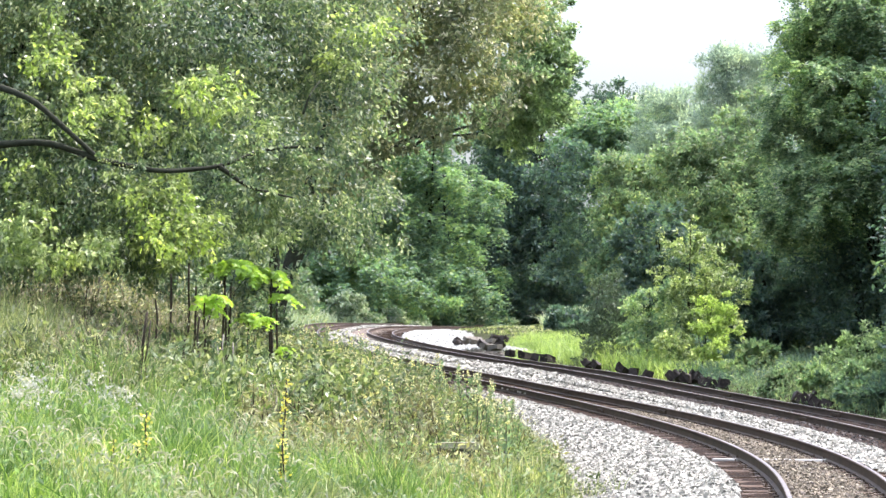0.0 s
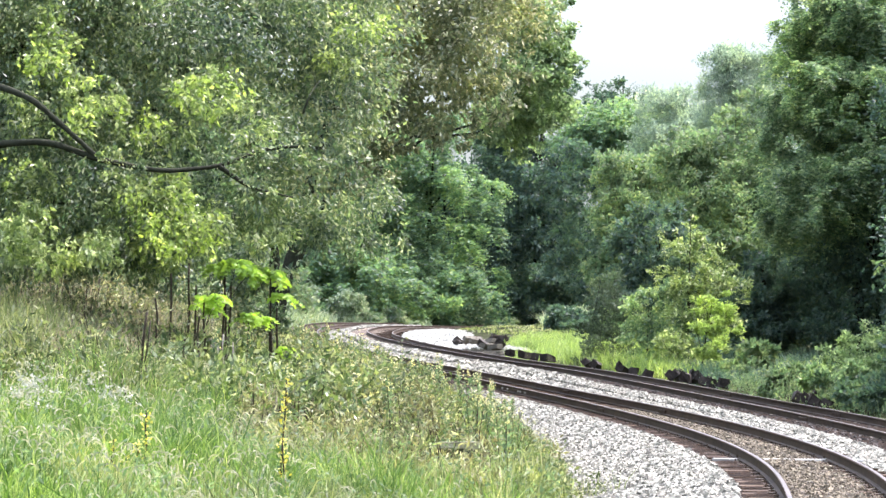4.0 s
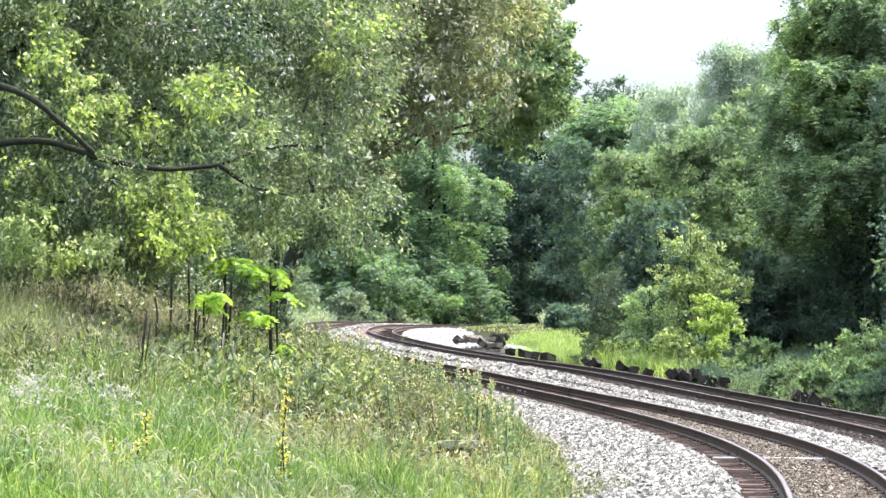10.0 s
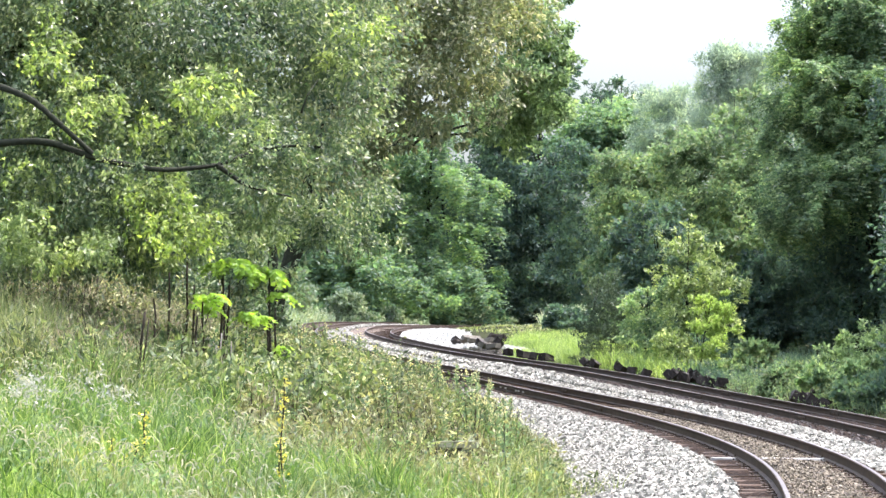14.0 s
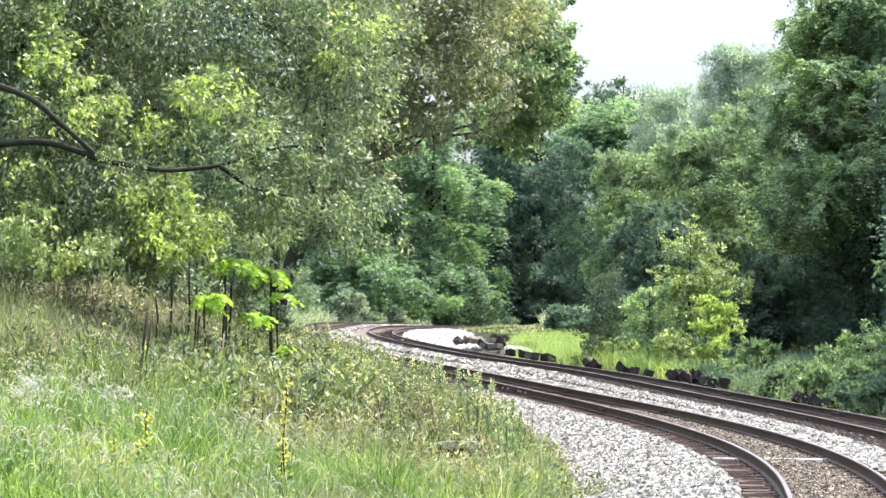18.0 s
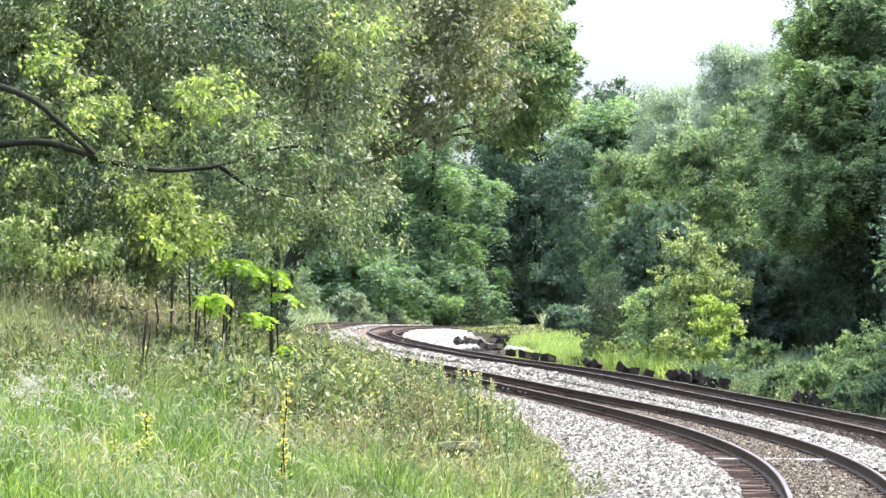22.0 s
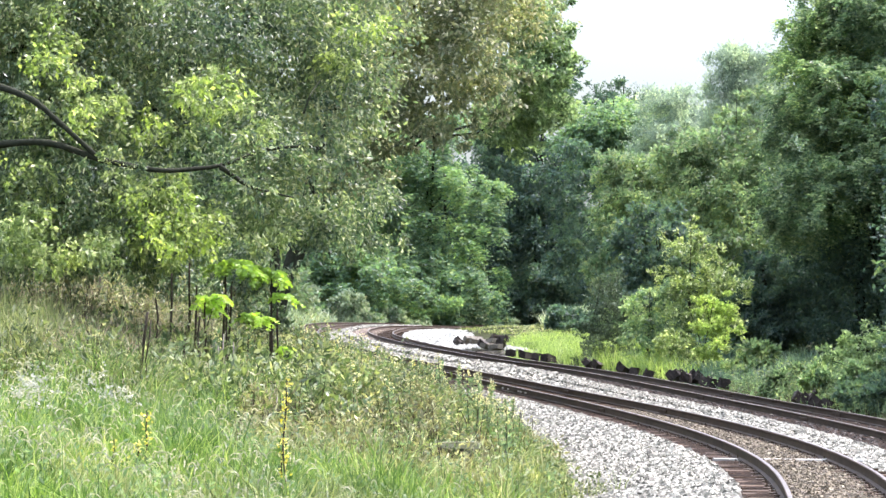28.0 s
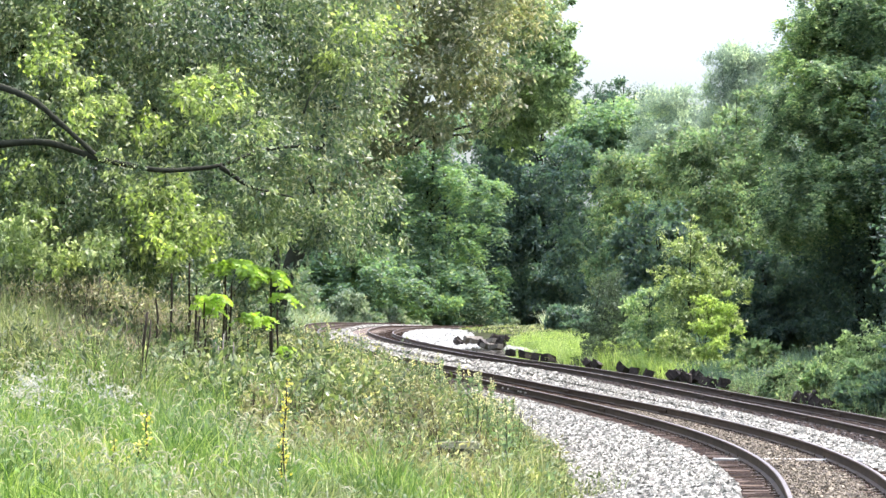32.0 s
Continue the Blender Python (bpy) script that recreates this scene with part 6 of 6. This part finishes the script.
def bank_plants():
    mullein(-1.83, 31.60, 1.58, 201, 0.09, 0.55)
    mullein(-3.26, 31.00, 0.86, 202, 0.02, 0.6)
    mullein(-1.72, 31.00, 0.98, 203, -0.03, 0.8)
    for k, (x, y) in enumerate(((-3.55, 30.2), (-3.43, 30.4), (-3.62, 30.9), (-3.36, 30.8))):
        mullein(x, y, 0.42 + 0.04 * k, 204 + k, 0.03, 0.3)
    saps = [sapling(-3.67, 48.10, 2.39, ((0.22, 0.0, 0.46), (-0.10, -0.05, 0.30), (0.45, -0.18, 0.34)), 211),
            sapling(-2.96, 49.00, 2.37, ((0, 0, 0.46), (0.20, -0.40, 0.36), (-0.25, 0.06, 0.34)), 212),
            sapling(-3.98, 47.20, 1.73, ((0, 0, 0.34), (0.12, -0.16, 0.26), (0.25, 0.05, 0.26)), 213),
            sapling(-3.35, 48.10, 1.56, ((0, 0, 0.34), (0.22, -0.05, 0.30)), 214),
            sapling(-2.75, 49.80, 1.02, ((0, 0, 0.28), (0.1, -0.1, 0.2)), 215)]
    rng = np.random.default_rng(220)
    for k, (x, top, d, lean) in enumerate(((-4.65, 1.49, 46.0, -0.02), (-4.52, 2.00, 46.9, 0.02), (-4.32, 2.25, 47.8, 0.03), (-4.20, 1.89, 47.8, 0.03), (-4.05, 1.42, 46.9, 0.02), (-3.79, 2.35, 48.8, 0.02), (-3.71, 1.98, 48.8, 0.06), (-3.06, 1.53, 49.7, 0.02), (-2.94, 1.70, 49.7, 0.03), (-2.66, 1.01, 53.4, 0.01), (-8.43, 1.48, 60.7, 0.05), (-7.23, 1.19, 57.0, -0.06), (-7.23, 1.44, 58.9, 0.10), (-4.29, 0.96, 46.0, 0.10), (-3.90, 1.11, 46.0, -0.08), (-2.14, 0.72, 47.8, 0.10), (-1.44, 0.51, 50.0, 0.15), (-0.94, 0.59, 56.0, 0.20), (-0.47, 1.04, 60.0, 0.22), (0.58, 0.96, 54.0, 0.12))):
        stalk(x, d, top, lean, 230 + k)
    stalk(-4.37, 40.0, 1.52, 0.19, 229, twigs=7, thick=1.15)
    stalk(-4.30, 40.3, 1.42, 0.14, 228, twigs=3, thick=0.7)
    for k, (x, top, d) in enumerate(((-3.56, 1.30, 46.4), (-3.66, 1.10, 46.6), (-3.50, 1.15, 46.8), (-3.36, 0.68, 47.5), (-7.86, 0.70, 62.0), (-7.24, 0.89, 62.0), (-2.64, 0.60, 42.0), (-2.49, 0.68, 41.0))):
        stalk(x, d, top, rng.normal() * 0.1, 260 + k, M_TWIG_PALE, 9)
    for k in range(190):
        s = 5 + 75 * rng.random() ** 1.2
        q = line(s, (-3.95 if s > 24 else -4.7) - 4.6 * rng.random() ** 1.5)
        if abs(q[0] - BLOCK[0]) < 0.5 and q[1] < BLOCK[1]:
            continue
        goldenrod(float(q[0]), float(q[1]), 0.85 + 0.65 * rng.random(), 300 + k)
    return saps


# ---- things dumped beside the line ----
def dumped_sleepers():
    rng = np.random.default_rng(401)
    shapes = [sleeper_mesh("sleeper_beam", M_TIE_TAR, 20 + k, 0.46 + 0.16 * k, 0.32, 0.28, 0.028) for k in range(5)]
    grey = sleeper_mesh("sleeper_beam", M_TIE_GREY, 30, 0.95, 0.34, 0.24, 0.028)
    for k, (x, y, z, turn, roll, tip, pale) in enumerate((
        (3.11, 129.22, 0.76, 107, 5, 4, 0),
        (3.71, 126.33, 0.71, 68, 0, 5, 0),
        (4.05, 123.90, 0.64, 94, 20, 8, 0),
        (4.57, 122.24, 0.63, 67, 3, 4, 0),
        (5.93, 115.72, 0.49, 75, 38, 13, 0),
        (6.18, 114.00, 0.48, 68, 40, 8, 0),
        (7.00, 109.86, 0.37, 74, 25, 10, 0),
        (7.27, 107.38, 0.31, 81, 10, 3, 0),
        (7.66, 105.42, 0.26, 88, 25, 2, 0),
        (8.53, 103.03, 0.26, 75, 42, 11, 0),
        (8.67, 100.77, 0.25, 68, 30, 7, 0),
        (8.93, 101.07, 0.22, 89, 35, 10, 0),
        (9.13, 98.29, 0.13, 76, 20, 7, 0),
        (9.36, 97.31, 0.09, 80, 30, 4, 0),
        (8.76, 104.09, 0.26, 92, 35, 8, 0),
        (8.58, 99.99, 0.25, 80, 10, 3, 0),
        (9.07, 100.83, 0.20, 96, 25, 7, 0),
        (9.42, 99.11, 0.10, 74, 30, 9, 0),
        (9.47, 95.02, 0.16, 81, 16, 3, 0),
        (10.80, 85.97, -0.08, 90, 28, 7, 0),
        (10.98, 85.22, -0.08, 68, 33, 8, 0),
        (11.01, 83.16, -0.14, 72, 22, 8, 0),
        (11.12, 82.14, -0.18, 87, 30, 5, 0),
        (11.25, 86.03, -0.12, 94, 38, 9, 0),
        (0.85, 145.60, 1.05, 74, 40, 7, 0),
        (2.43, 140.73, 1.20, 110, 25, 5, 1),
        (2.78, 135.60, 1.14, 81, 30, 10, 0),
        (8.33, 103.00, 0.27, 80, 35, 5, 0),
        (1.29, 146.27, 1.11, 29, 8, 3, 1),
        (1.59, 145.56, 1.28, 17, 30, 5, 1),
        (0.77, 148.93, 1.15, 104, 30, 13, 0),
        (1.91, 144.61, 1.17, 7, 20, 7, 1),
        (2.20, 136.76, 1.02, 53, 15, 3, 1),
        (2.49, 133.58, 0.99, 117, 15, 4, 1),
        (2.95, 151.32, 1.28, 26, 20, 10, 0),
        (3.25, 150.20, 1.24, 127, 25, 8, 0),
        (2.07, 139.70, 1.04, 65, 20, 8, 0)
    )):
        label = "broken sun-greyed sleeper piece dumped on white stone" if pale else "broken black tarred sleeper end dumped beside the track"
        ob = thing("old_sleeper", Matrix.Translation((x, y, z)) @ Euler((radians(roll), radians(tip), radians(turn))).to_matrix().to_4x4(), label, "railway sleeper", "dumped old sleepers")
        part("beam", grey if pale else shapes[k * 3 % 5], ob)
        for a in (-0.75, 0.75):
            bm = bmesh.new()
            bmesh.ops.create_cone(bm, cap_ends=True, segments=6, radius1=0.012, radius2=0.018, depth=0.05, matrix=Matrix.Translation((a * 0.25, 0.04, 0.12)))
            part("spike", from_bm("spike", bm, M_RUST), ob)


def marker_stake(x, y, z, height):
    root = thing("marker_stake", (x, y, z - 0.3), "thin faded white marker stake beside the track", "stake")
    bm = bmesh.new()
    bmesh.ops.create_cube(bm, size=1.0, matrix=Matrix.Translation((0, 0, height / 2)) @ Matrix.Diagonal((0.07, 0.05, height, 1)))
    bmesh.ops.bevel(bm, geom=bm.edges[:], offset=0.012, segments=1, affect="EDGES")
    part("post", from_bm("post", bm, M_STAKE), root)
    bm = bmesh.new()
    bmesh.ops.create_cone(bm, cap_ends=True, segments=4, radius1=0.05, radius2=0.005, depth=0.06, matrix=Matrix.Translation((0, 0, height + 0.03)))
    part("cap", from_bm("cap", bm, M_STAKE), root)


def marker_block(x, y, z):
    root = thing("marker_block", (x, y, z), "low mossy concrete block half hidden in the grass", "block")
    rng = np.random.default_rng(4)
    # pale cap and dark base put the lit top and shaded front into colour
    for name, mat, size, low, label in (("cap", M_CONCRETE, (0.74, 0.46, 0.10), -0.05, "pale weathered concrete cap"), ("base", M_CONCRETE_DARK, (0.60, 0.32, 0.62), -0.42, "concrete base with the front's shade in its dark colour")):
        bm = bmesh.new()
        bmesh.ops.create_cube(bm, size=1.0, matrix=Matrix.Translation((0, 0, low)) @ Matrix.Diagonal((*size, 1)))
        bmesh.ops.bevel(bm, geom=bm.edges[:], offset=0.025, segments=2, affect="EDGES")
        for v in bm.verts:
            v.co += Vector(rng.normal(size=3) * 0.006)
        part(name, from_bm(name, bm, mat), root, label)
    bm = bmesh.new()
    bmesh.ops.create_cone(bm, cap_ends=True, segments=10, radius1=0.035, radius2=0.03, depth=0.02, matrix=Matrix.Translation((0, 0, 0.006)))
    part("stud", from_bm("stud", bm, M_RUST), root)

# ---- the place ----
ground()
beds()
leaf_sprays = left_wood()
willow, tall_tree, lime_shrub, glow_shrub = right_wood()
grasses()
saplings = bank_plants()
dumped_sleepers()
marker_stake(0.39, 150.00, 0.89, 1.0)
marker_block(0.21, 44.00, 0.42)
loose_stones()
near_track = track(0, "curved railway track with dark rails on white stone")
far_track = track(1, "second curved railway track beyond the first")


def swayed(ob, rows):
    """Rows of (seconds, degrees to the right, degrees away): a plant leaning in the wind."""
    at = ob.location.copy()
    walk(ob, [(t, pose(*at, -away, lean, 0)) for t, lean, away in rows])


def gusts(strength, lag, seconds=32.0, step=1.6):
    """Gentle irregular leaning, repeated nowhere."""
    ts = np.arange(0, seconds + 0.01, step)
    return [(float(min(t, seconds)), strength * (math.sin(0.9 * t + lag) + 0.6 * math.sin(2.17 * t + 2 * lag)), strength * 0.4 * math.sin(1.3 * t + lag)) for t in ts]


def motions():
    swayed(tall_tree, (
        (0, -0.258, 0.000), (1, -0.716, 0.107), (2, -0.581, 0.097), (3, -0.258, -0.019), (3.5, -0.414, -0.078), (5.5, 0.054, -0.028),
        (6, -0.082, 0.037), (7, -0.414, 0.119), (8, -0.581, 0.070), (9, -0.581, -0.055), (10, -0.435, -0.120), (11, -0.196, -0.054),
        (12, 0.074, 0.071), (13, 0.054, 0.118), (14, 0.220, 0.036), (14.5, 0.376, -0.029), (16.5, 0.543, -0.077), (17, 0.563, -0.018),
        (18, 0.626, 0.098), (19, 0.283, 0.106), (20, 0.241, -0.001), (21, 0.262, -0.107), (22, 0.262, -0.096), (23, 0.418, 0.020),
        (24, 0.283, 0.115), (25, 0.283, 0.084), (25.5, 0.241, 0.027), (27.5, 0.636, -0.110), (28, 0.605, -0.069), (29, 0.636, 0.056),
        (30, 0.605, 0.120), (31, 0.605, 0.053), (32, 0.605, -0.072)
    ))
    swayed(willow, (
        (0, -0.412, 0.000), (1, 0.236, 0.107), (2, 0.209, 0.097), (3, 0.209, -0.019), (3.5, 0.209, -0.078), (5.5, -0.412, -0.028),
        (6, -0.385, 0.037), (7, 0.006, 0.119), (8, 0.209, 0.070), (9, 0.425, -0.055), (10, -0.021, -0.120), (11, -0.331, -0.054),
        (12, -0.385, 0.071), (13, -0.412, 0.118), (14, -0.196, 0.036), (14.5, -0.196, -0.029), (16.5, -0.399, -0.077), (17, -0.169, -0.018),
        (18, 0.114, 0.098), (19, 0.303, 0.106), (20, -0.169, -0.001), (21, -0.345, -0.107), (22, -0.345, -0.096), (23, -0.561, 0.020),
        (24, -0.115, 0.115), (25, 0.087, 0.084), (25.5, 0.249, 0.027), (27.5, 1.167, -0.110), (28, 1.126, -0.069), (29, 1.167, 0.056),
        (30, 1.126, 0.120), (31, 1.126, 0.053), (32, 1.126, -0.072)
    ))
    for k, ob in enumerate(leaf_sprays):
        swayed(ob, gusts(0.08, 1.1 * k))
    swayed(lime_shrub, gusts(0.06, 0.4))
    swayed(glow_shrub, gusts(0.12, 1.7))
    for k, ob in enumerate(saplings):
        swayed(ob, gusts(0.18, 0.8 * k))


motions()
